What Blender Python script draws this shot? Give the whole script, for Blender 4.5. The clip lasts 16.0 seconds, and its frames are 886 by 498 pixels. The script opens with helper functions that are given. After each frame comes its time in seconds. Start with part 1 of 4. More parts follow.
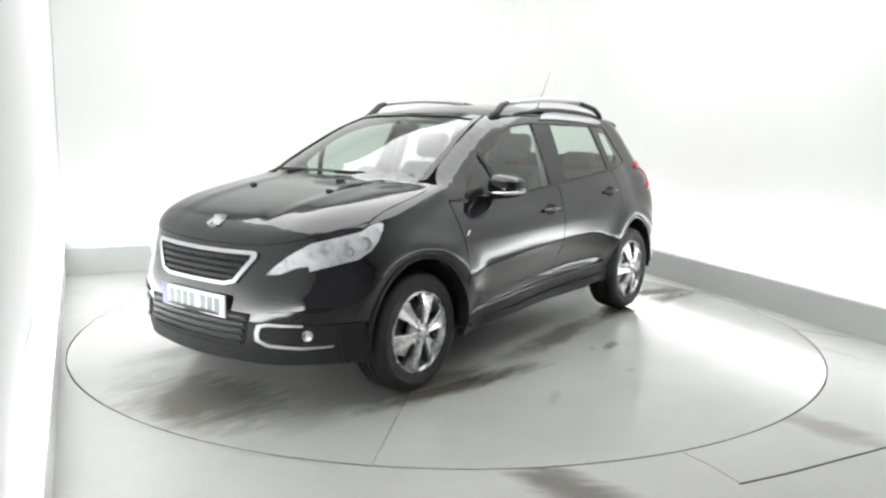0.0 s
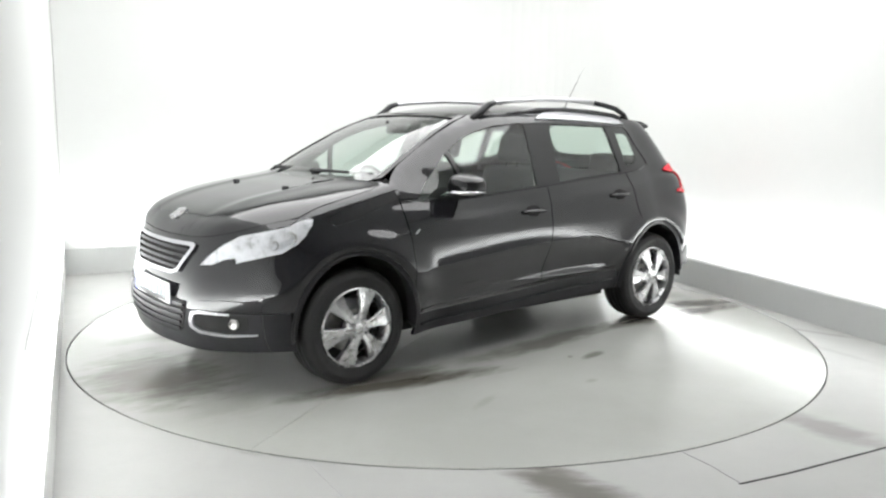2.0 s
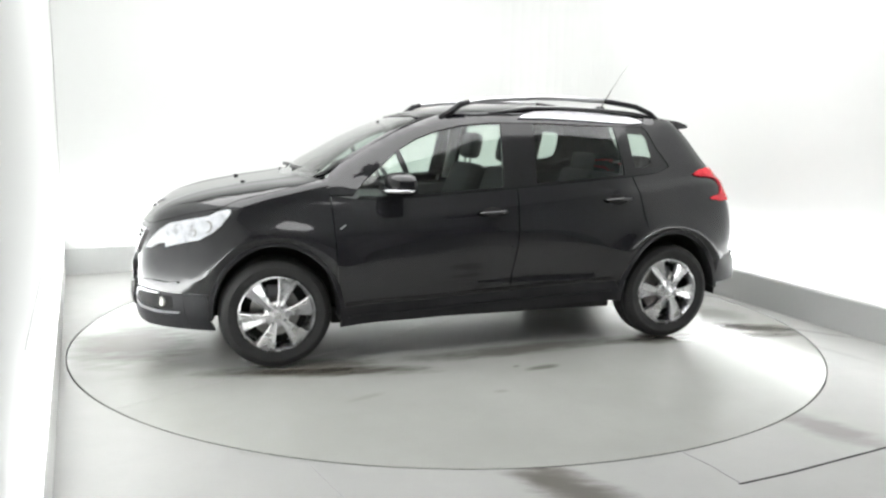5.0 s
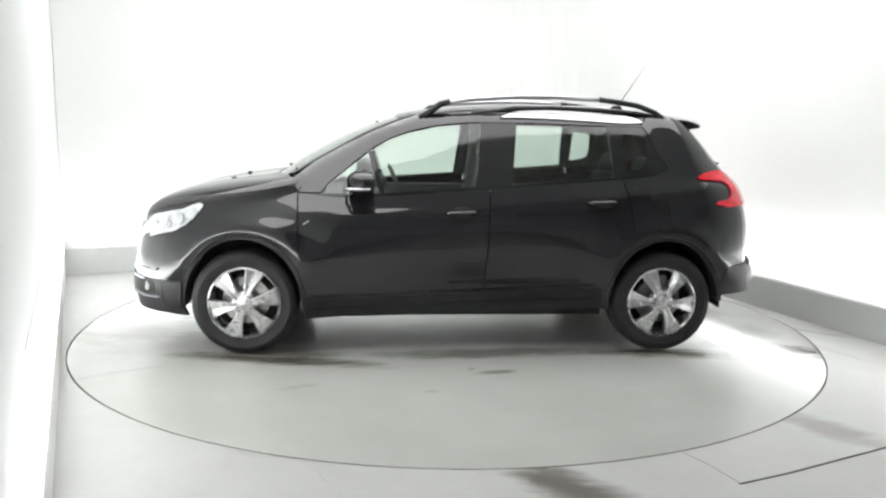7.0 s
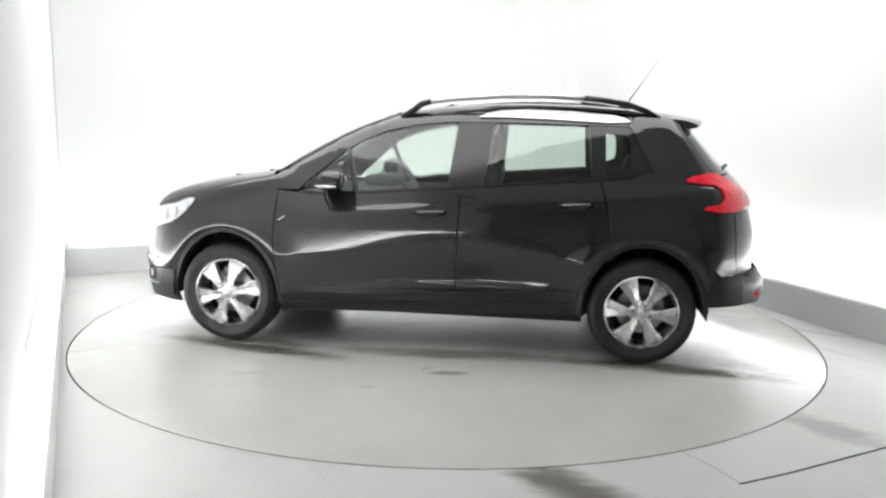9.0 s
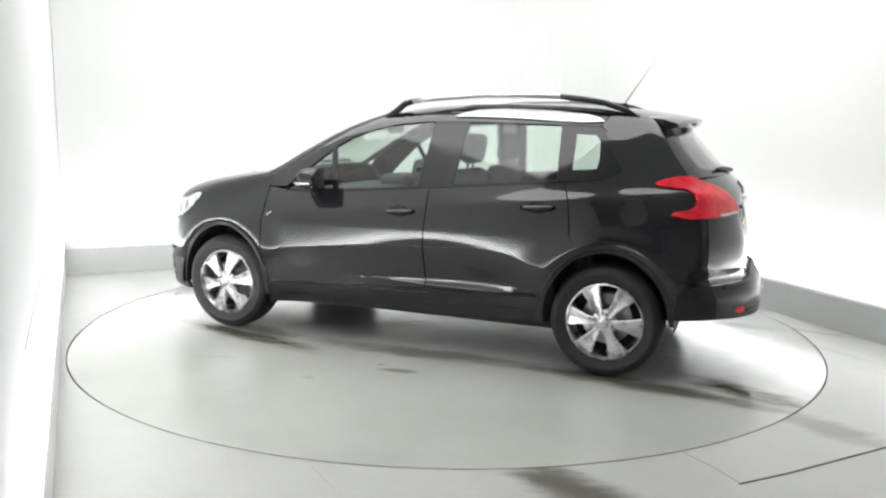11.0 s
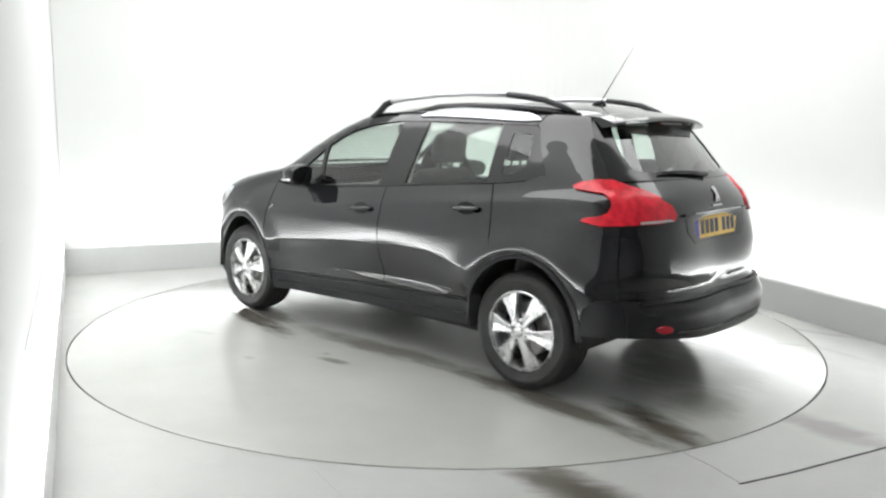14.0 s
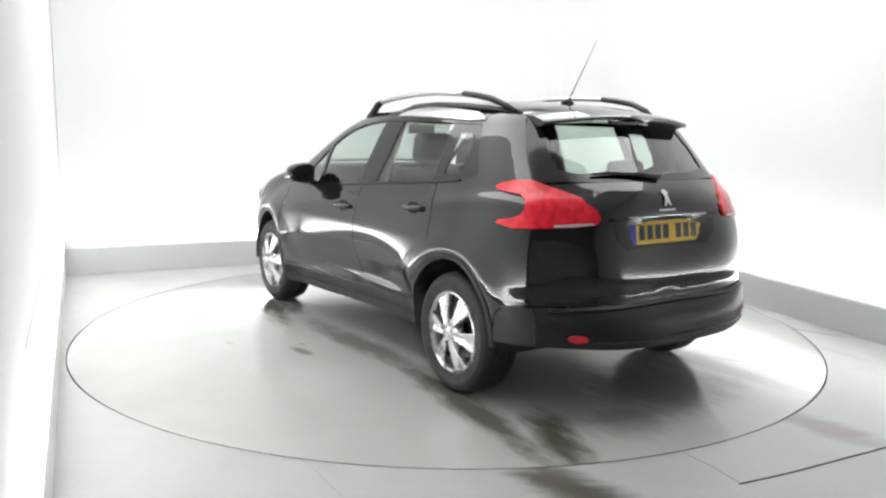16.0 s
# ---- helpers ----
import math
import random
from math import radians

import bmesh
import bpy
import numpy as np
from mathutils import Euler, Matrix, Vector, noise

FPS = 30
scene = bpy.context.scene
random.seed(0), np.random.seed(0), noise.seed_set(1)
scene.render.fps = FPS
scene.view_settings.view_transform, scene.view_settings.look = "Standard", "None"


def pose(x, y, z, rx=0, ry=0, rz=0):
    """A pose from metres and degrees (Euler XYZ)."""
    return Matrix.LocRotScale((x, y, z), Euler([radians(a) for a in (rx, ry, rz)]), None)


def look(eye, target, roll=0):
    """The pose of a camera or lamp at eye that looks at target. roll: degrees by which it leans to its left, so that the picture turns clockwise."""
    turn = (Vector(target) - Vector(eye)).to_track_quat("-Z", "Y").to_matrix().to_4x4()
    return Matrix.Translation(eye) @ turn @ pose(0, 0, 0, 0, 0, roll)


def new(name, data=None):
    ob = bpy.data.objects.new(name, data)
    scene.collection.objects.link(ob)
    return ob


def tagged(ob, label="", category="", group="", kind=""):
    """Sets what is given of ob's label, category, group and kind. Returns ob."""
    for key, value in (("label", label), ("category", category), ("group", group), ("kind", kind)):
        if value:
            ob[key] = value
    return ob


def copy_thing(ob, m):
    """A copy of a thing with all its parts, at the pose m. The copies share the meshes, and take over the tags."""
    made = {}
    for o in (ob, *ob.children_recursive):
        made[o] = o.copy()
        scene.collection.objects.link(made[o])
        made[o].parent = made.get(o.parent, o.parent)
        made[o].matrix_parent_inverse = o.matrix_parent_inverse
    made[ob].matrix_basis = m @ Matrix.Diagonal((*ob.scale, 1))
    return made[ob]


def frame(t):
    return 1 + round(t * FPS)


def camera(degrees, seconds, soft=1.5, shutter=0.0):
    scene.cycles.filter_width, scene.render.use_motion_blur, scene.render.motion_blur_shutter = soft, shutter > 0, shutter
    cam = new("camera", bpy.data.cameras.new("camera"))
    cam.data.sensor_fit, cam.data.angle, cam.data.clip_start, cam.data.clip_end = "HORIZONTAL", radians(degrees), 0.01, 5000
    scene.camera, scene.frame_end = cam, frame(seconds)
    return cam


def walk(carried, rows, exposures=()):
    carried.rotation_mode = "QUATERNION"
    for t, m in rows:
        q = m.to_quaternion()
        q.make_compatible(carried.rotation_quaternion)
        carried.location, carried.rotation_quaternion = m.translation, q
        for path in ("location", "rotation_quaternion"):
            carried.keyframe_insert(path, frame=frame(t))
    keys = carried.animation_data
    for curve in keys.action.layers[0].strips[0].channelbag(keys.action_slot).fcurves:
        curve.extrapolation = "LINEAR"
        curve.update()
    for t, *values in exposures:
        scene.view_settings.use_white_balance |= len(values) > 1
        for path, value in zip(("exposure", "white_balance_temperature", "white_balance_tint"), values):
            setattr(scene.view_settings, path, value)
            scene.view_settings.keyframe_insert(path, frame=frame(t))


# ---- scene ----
# ---------------------------------------------------------------- camera
cam = camera(59.0, 16.0, soft=2.4)
EYE, AIM = (0.0, -5.4306, 1.3645), (-0.02845, -0.49041, 0.59427)
walk(cam, [(0.0, look(EYE, AIM, 0.92)), (16.0, look(EYE, AIM, 0.92))])

# turn of the table, seconds and degrees
TURN = [(0.0, 232.6), (0.5, 229.76), (1.0, 226.59), (1.5, 223.21), (2.0, 219.74), (2.5, 216.28), (3.0, 212.81), (3.5, 209.34),
        (4.0, 205.85), (6.5, 188.47), (7.0, 185.07), (7.5, 181.71), (8.0, 178.36), (8.5, 175.04), (9.0, 171.69), (11.5, 154.56),
        (12.0, 151.14), (12.5, 147.76), (13.0, 144.37), (13.5, 140.98), (14.0, 137.57), (14.5, 134.15), (15.0, 130.64),
        (15.5, 127.11), (16.0, 123.5)]
OFFSET = (0.0054, -0.03, 0.0)
TABLE_R = 2.437

# ---------------------------------------------------------------- light
PANEL_LIGHT = 3.5
WASH_FILL = 8.5
world = bpy.data.worlds.new("studio_air")
scene.world = world
world.use_nodes = True
world.node_tree.nodes["Background"].inputs["Color"].default_value = (0.9, 0.95, 1.0, 1)
world.node_tree.nodes["Background"].inputs["Strength"].default_value = 0.02


# ---------------------------------------------------------------- materials
def material(name):
    m = bpy.data.materials.new(name)
    m.use_nodes = True
    nt = m.node_tree
    return m, nt, nt.nodes["Principled BSDF"]


def node(nt, kind, **values):
    n = nt.nodes.new(kind)
    for k, v in values.items():
        n.inputs[k].default_value = v
    return n


def noise_tex(nt, scale, detail=4.0, rough=0.55, space="Object"):
    co = nt.nodes.new("ShaderNodeTexCoord")
    n = node(nt, "ShaderNodeTexNoise", Scale=scale, Detail=detail, Roughness=rough)
    nt.links.new(co.outputs[space], n.inputs["Vector"])
    return n.outputs["Fac"]


def ramp(nt, fac, lo, hi, a, b):
    r = node(nt, "ShaderNodeMapRange")
    r.interpolation_type = "SMOOTHSTEP"
    for i, v in enumerate((lo, hi, a, b)):
        r.inputs[i + 1].default_value = v
    nt.links.new(fac, r.inputs[0])
    return r.outputs[0]


def math_node(nt, op, a, b=None, clamp=False):
    n = nt.nodes.new("ShaderNodeMath")
    n.operation, n.use_clamp = op, clamp
    for i, v in enumerate((a, b)):
        if v is None:
            continue
        if isinstance(v, (int, float)):
            n.inputs[i].default_value = v
        else:
            nt.links.new(v, n.inputs[i])
    return n.outputs[0]


def mix_col(nt, fac, a, b):
    n = nt.nodes.new("ShaderNodeMix")
    n.data_type = "RGBA"
    for i, v in ((0, fac), (6, a), (7, b)):
        if isinstance(v, (int, float)):
            n.inputs[i].default_value = v
        elif isinstance(v, tuple):
            n.inputs[i].default_value = (*v, 1) if len(v) == 3 else v
        else:
            nt.links.new(v, n.inputs[i])
    return n.outputs[2]


def simple(name, col, rough=0.5, metal=0.0, vary=0.15, scale=8.0, bump=0.0, coat=0.0, spec=0.5):
    """A surface with two scales of variation in tone, sheen and relief."""
    m, nt, b = material(name)
    big, fine = noise_tex(nt, scale), noise_tex(nt, scale * 22, 3.0)
    both = math_node(nt, "ADD", math_node(nt, "MULTIPLY", big, 0.7), math_node(nt, "MULTIPLY", fine, 0.3))
    lo, hi = tuple(c * (1 - vary) for c in col), tuple(min(1.0, c * (1 + vary)) for c in col)
    nt.links.new(mix_col(nt, ramp(nt, both, 0.3, 0.7, 0, 1), lo, hi), b.inputs["Base Color"])
    nt.links.new(ramp(nt, both, 0.3, 0.7, rough * 0.85, min(1, rough * 1.15)), b.inputs["Roughness"])
    b.inputs["Metallic"].default_value = metal
    b.inputs["Specular IOR Level"].default_value = spec
    b.inputs["Coat Weight"].default_value = coat
    b.inputs["Coat Roughness"].default_value = 0.03
    if bump:
        n = node(nt, "ShaderNodeBump", Strength=bump, Distance=0.002)
        nt.links.new(fine, n.inputs["Height"])
        nt.links.new(n.outputs[0], b.inputs["Normal"])
    return m


def paint(name, col):
    """Clear-coated body paint with a slow drift of tone."""
    m, nt, b = material(name)
    drift = noise_tex(nt, 0.8, 2.0)
    nt.links.new(mix_col(nt, ramp(nt, drift, 0.3, 0.7, 0, 1), tuple(c * 0.92 for c in col), tuple(c * 1.08 for c in col)), b.inputs["Base Color"])
    b.inputs["Roughness"].default_value = 0.045
    b.inputs["IOR"].default_value = 1.63
    return m


def glass(name, tint, gloss=1.0):
    """A thin pane: it lets tinted light through and mirrors by its angle."""
    m, nt, b = material(name)
    nt.nodes.remove(b)
    clear = node(nt, "ShaderNodeBsdfTransparent", Color=(*tint, 1))
    shine = node(nt, "ShaderNodeBsdfGlossy", Color=(gloss, gloss, gloss, 1), Roughness=0.02)
    facing = node(nt, "ShaderNodeLayerWeight", Blend=0.5)
    grazing = math_node(nt, "POWER", facing.outputs["Facing"], 3.7)
    fres = math_node(nt, "ADD", math_node(nt, "MULTIPLY", grazing, 0.93), 0.055)
    mix = nt.nodes.new("ShaderNodeMixShader")
    nt.links.new(fres, mix.inputs[0])
    nt.links.new(clear.outputs[0], mix.inputs[1])
    nt.links.new(shine.outputs[0], mix.inputs[2])
    nt.links.new(mix.outputs[0], nt.nodes["Material Output"].inputs["Surface"])
    return m


def glow(name, col, strength):
    m, nt, b = material(name)
    b.inputs["Base Color"].default_value = (*col, 1)
    b.inputs["Emission Color"].default_value = (*col, 1)
    b.inputs["Emission Strength"].default_value = strength
    return m


def stained(name, col, stains, rough=0.3, seed=0.0):
    """Painted screed with scuffs; stains: (x, y, half length, half width, turn, darkness)."""
    m, nt, b = material(name)
    co = nt.nodes.new("ShaderNodeTexCoord")
    big, mid, fine = noise_tex(nt, 0.9, 5), noise_tex(nt, 6.0, 6, 0.65), noise_tex(nt, 60.0, 4)
    tone = mix_col(nt, ramp(nt, big, 0.3, 0.7, 0, 1), tuple(c * 0.92 for c in col), tuple(c * 1.06 for c in col))
    tone = mix_col(nt, ramp(nt, mid, 0.40, 0.9, 0, 0.10), tone, tuple(c * 0.75 for c in col))
    tone = mix_col(nt, ramp(nt, fine, 0.5, 0.8, 0, 0.18), tone, tuple(c * 0.75 for c in col))
    wet = None
    streak = nt.nodes.new("ShaderNodeMapping")
    nt.links.new(co.outputs["Object"], streak.inputs["Vector"])
    streak.inputs["Scale"].default_value = (2.2, 6.5, 1.0)
    ragged = node(nt, "ShaderNodeTexNoise", Scale=1.5, Detail=7.0, Roughness=0.68)
    nt.links.new(streak.outputs[0], ragged.inputs["Vector"])
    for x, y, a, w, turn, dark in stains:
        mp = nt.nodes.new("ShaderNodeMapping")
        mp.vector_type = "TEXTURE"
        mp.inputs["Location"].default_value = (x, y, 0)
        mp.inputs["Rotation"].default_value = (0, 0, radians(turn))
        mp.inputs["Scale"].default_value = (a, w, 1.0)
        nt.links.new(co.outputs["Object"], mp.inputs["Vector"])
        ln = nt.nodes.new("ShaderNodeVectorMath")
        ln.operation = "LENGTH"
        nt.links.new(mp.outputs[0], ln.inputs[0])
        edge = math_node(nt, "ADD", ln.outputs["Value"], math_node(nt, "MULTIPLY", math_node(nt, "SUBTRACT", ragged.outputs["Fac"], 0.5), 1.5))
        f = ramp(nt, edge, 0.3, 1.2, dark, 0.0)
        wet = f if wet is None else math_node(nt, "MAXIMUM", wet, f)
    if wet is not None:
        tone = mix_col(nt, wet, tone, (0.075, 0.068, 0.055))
    nt.links.new(tone, b.inputs["Base Color"])
    dry = ramp(nt, mid, 0.3, 0.7, rough * 0.95, rough * 1.05)
    if wet is not None:
        dry = math_node(nt, "SUBTRACT", dry, math_node(nt, "MULTIPLY", wet, 0.12), True)
    nt.links.new(dry, b.inputs["Roughness"])
    n = node(nt, "ShaderNodeBump", Strength=0.04, Distance=0.002)
    nt.links.new(fine, n.inputs["Height"])
    nt.links.new(n.outputs[0], b.inputs["Normal"])
    return m


PAINT = paint("black_car_paint", (0.010, 0.010, 0.012))
BLACK_PLASTIC = simple("black_grained_plastic", (0.016, 0.016, 0.018), 0.42, 0.0, 0.2, 12.0, 0.25, 0.0, 0.25)
GLOSS_BLACK = simple("gloss_black_trim", (0.008, 0.008, 0.009), 0.10, 0.0, 0.1, 6.0)
LINER = simple("dark_liner", (0.010, 0.010, 0.010), 0.85, 0.0, 0.2, 9.0, 0.2)
RUBBER = simple("tyre_rubber", (0.0085, 0.0085, 0.009), 0.65, 0.0, 0.2, 20.0, 0.35)
ALLOY = simple("machined_alloy", (0.66, 0.66, 0.67), 0.27, 0.85, 0.06, 14.0, 0.05)
ALLOY_DARK = simple("grey_painted_alloy", (0.20, 0.20, 0.21), 0.4, 0.6, 0.1, 14.0)
DISC = simple("brake_steel", (0.40, 0.39, 0.38), 0.35, 0.9, 0.2, 30.0)
CHROME = simple("bright_chrome", (0.62, 0.62, 0.64), 0.10, 1.0, 0.03, 9.0)
SATIN = simple("satin_aluminium", (0.55, 0.55, 0.57), 0.32, 0.85, 0.05, 9.0, 0.05)
GLASS_SIDE = glass("green_tinted_glass", (0.75, 0.83, 0.78))
GLASS_FRONT = glass("windscreen_glass", (0.71, 0.78, 0.74))
LENS = glass("clear_lamp_lens", (0.95, 0.96, 0.97))
RED_LENS = simple("red_lamp_lens", (0.60, 0.014, 0.03), 0.15, 0.0, 0.28, 22.0, 0.15, 0.15)
RED_DARK = simple("unlit_red_lens", (0.035, 0.003, 0.005), 0.12, 0.0, 0.2, 30.0)
WHITE_LENS = simple("pale_lamp_lens", (0.5, 0.47, 0.47), 0.12, 0.0, 0.1, 25.0, 0.1, 1.0)
LAMP_BOWL = simple("lamp_reflector", (0.78, 0.78, 0.80), 0.3, 0.35, 0.25, 16.0)
FABRIC = simple("charcoal_seat_fabric", (0.045, 0.046, 0.048), 0.9, 0.0, 0.25, 30.0, 0.5)
DASH = simple("dark_dashboard_vinyl", (0.035, 0.035, 0.036), 0.6, 0.0, 0.2, 25.0, 0.3)
HEADLINING = simple("pale_grey_headlining", (0.45, 0.45, 0.43), 0.95, 0.0, 0.1, 25.0, 0.2)
PLATE_WHITE = simple("white_plate", (0.60, 0.60, 0.62), 0.3, 0.0, 0.04, 20.0)
PLATE_YELLOW = simple("yellow_plate", (0.80, 0.50, 0.05), 0.3, 0.0, 0.05, 20.0)
PLATE_BLUE = simple("blue_plate_band", (0.05, 0.06, 0.42), 0.3, 0.0, 0.05, 20.0)
PLATE_INK = simple("black_plate_paint", (0.015, 0.015, 0.015), 0.4, 0.0, 0.1, 20.0)
PLATE_GREY = simple("worn_plate_paint", (0.16, 0.19, 0.20), 0.4, 0.0, 0.1, 20.0)
WALL = simple("white_studio_wall", (0.67, 0.68, 0.667), 0.75, 0.0, 0.015, 0.6, 0.1)
BAND = simple("pale_grey_skirting", (0.44, 0.45, 0.445), 0.5, 0.0, 0.03, 1.5, 0.1)
OUTER = simple("pale_hall_wall", (0.72, 0.72, 0.725), 0.8, 0.0, 0.2, 0.8, 0.2)
SEAM = simple("grey_seam", (0.35, 0.35, 0.35), 0.6, 0.0, 0.1, 5.0)
GAP = simple("dark_joint", (0.012, 0.012, 0.012), 0.8, 0.0, 0.2, 6.0)
STEEL_FRAME = simple("white_lamp_frame", (0.75, 0.75, 0.75), 0.5, 0.0, 0.05, 5.0)
DIFFUSER = glow("lit_diffuser", (1.0, 1.0, 1.0), PANEL_LIGHT)
FLOOR = stained("painted_floor", (0.325, 0.328, 0.317), [
    (0.52, -2.63, 0.36, 0.15, -50, 1.0), (0.45, -2.56, 0.24, 0.12, -40, 1.0), (0.38, -2.49, 0.16, 0.07, -10, 0.8), (1.80, -1.93, 0.30, 0.13, -50, 0.7),
    (2.55, -0.13, 0.30, 0.035, -35, 0.6), (2.12, -2.2, 0.25, 0.08, -40, 0.35), (2.45, -0.6, 0.3, 0.04, -60, 0.25)], 0.42)
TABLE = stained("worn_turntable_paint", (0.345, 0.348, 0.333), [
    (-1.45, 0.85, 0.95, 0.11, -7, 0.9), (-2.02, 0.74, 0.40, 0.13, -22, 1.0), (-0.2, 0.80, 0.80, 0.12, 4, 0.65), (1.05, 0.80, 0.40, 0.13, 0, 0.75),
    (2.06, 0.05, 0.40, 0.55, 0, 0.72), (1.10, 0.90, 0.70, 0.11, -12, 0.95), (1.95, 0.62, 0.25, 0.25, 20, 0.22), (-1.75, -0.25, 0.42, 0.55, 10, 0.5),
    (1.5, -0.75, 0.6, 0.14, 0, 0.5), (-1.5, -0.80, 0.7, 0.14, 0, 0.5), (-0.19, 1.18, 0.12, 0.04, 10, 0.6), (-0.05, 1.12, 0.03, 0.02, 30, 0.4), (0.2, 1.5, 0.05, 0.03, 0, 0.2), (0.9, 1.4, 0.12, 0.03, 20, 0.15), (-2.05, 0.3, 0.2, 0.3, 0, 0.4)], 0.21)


# ---------------------------------------------------------------- mesh helpers
def link(name, bm, mat, smooth=False):
    me = bpy.data.meshes.new(name)
    bm.to_mesh(me)
    bm.free()
    me.materials.append(mat)
    if smooth:
        me.polygons.foreach_set("use_smooth", [True] * len(me.polygons))
    return new(name, me)


def part(name, bm, mat, parent, label="", smooth=False):
    """One mesh under a thing or a part; its verts are in the thing's space."""
    ob = link(name, bm, mat, smooth)
    ob.parent = parent
    if parent.parent is not None:
        ob.matrix_parent_inverse = parent.matrix_basis.inverted()
    return tagged(ob, label)


def box(bm, lo, hi, bevel=0.0, m=None):
    r = bmesh.ops.create_cube(bm, size=1.0)["verts"]
    lo, hi = Vector(lo), Vector(hi)
    for v in r:
        v.co = (lo + hi) / 2 + Vector([a * b for a, b in zip(v.co, hi - lo)])
    if bevel:
        edges = {e for v in r for e in v.link_edges}
        r = bmesh.ops.bevel(bm, geom=list(edges), offset=bevel, segments=3, profile=0.5, affect="EDGES")["verts"]
        r = list({v for v in r} | {v for f in [f for v in r for f in v.link_faces] for v in f.verts})
    if m is not None:
        bmesh.ops.transform(bm, matrix=m, verts=r)
    return r


def lathe(bm, profile, n=48, axis="y"):
    """Turns (radius, along) points about an axis through the origin."""
    rings = []
    for k in range(n):
        a = 2 * math.pi * k / n
        ring = []
        for rad, h in profile:
            p = (rad * math.cos(a), h, rad * math.sin(a)) if axis == "y" else (rad * math.cos(a), rad * math.sin(a), h)
            ring.append(bm.verts.new(p))
        rings.append(ring)
    for k in range(n):
        a, b = rings[k], rings[(k + 1) % n]
        for i in range(len(profile) - 1):
            bm.faces.new((a[i], b[i], b[i + 1], a[i + 1]))
    bmesh.ops.remove_doubles(bm, verts=bm.verts, dist=1e-5)
    bmesh.ops.recalc_face_normals(bm, faces=bm.faces)


def tube(bm, pts, rad, n=10, squash=1.0):
    """A round or flattened bar along points, closed at both ends."""
    pts = [Vector(p) for p in pts]
    rings = []
    for i, p in enumerate(pts):
        d = (pts[min(i + 1, len(pts) - 1)] - pts[max(i - 1, 0)]).normalized()
        a = d.cross(Vector((0, 0, 1)))
        a = a.normalized() if a.length > 1e-4 else Vector((1, 0, 0))
        b = a.cross(d)
        rr = rad[i] if isinstance(rad, (list, tuple)) else rad
        rings.append([bm.verts.new(p + a * rr * math.cos(2 * math.pi * k / n) + b * rr * squash * math.sin(2 * math.pi * k / n)) for k in range(n)])
    for r, s in zip(rings, rings[1:]):
        for k in range(n):
            bm.faces.new((r[k], r[(k + 1) % n], s[(k + 1) % n], s[k]))
    bm.faces.new(rings[0])
    bm.faces.new(rings[-1])
    bmesh.ops.recalc_face_normals(bm, faces=bm.faces)


def prism(bm, outline, z0, z1):
    """An upright slab over a plan outline."""
    lo, hi = [bm.verts.new((x, y, z0)) for x, y in outline], [bm.verts.new((x, y, z1)) for x, y in outline]
    n = len(outline)
    for i in range(n):
        bm.faces.new((lo[i], lo[(i + 1) % n], hi[(i + 1) % n], hi[i]))
    bm.faces.new(lo)
    bm.faces.new(hi)
    bmesh.ops.recalc_face_normals(bm, faces=bm.faces)


# ---------------------------------------------------------------- the booth
def strip(path, inner, outer):
    """A closed plan outline: path pushed sideways by inner and outer."""
    n = len(path)
    a, b = [], []
    for i in range(n):
        p, q, s = Vector(path[i]), Vector(path[max(i - 1, 0)]), Vector(path[min(i + 1, n - 1)])
        d = (s - q).normalized()
        nor = Vector((-d.y, d.x))
        a.append(tuple(p + nor * inner))
        b.append(tuple(p + nor * outer))
    return a + b[::-1]


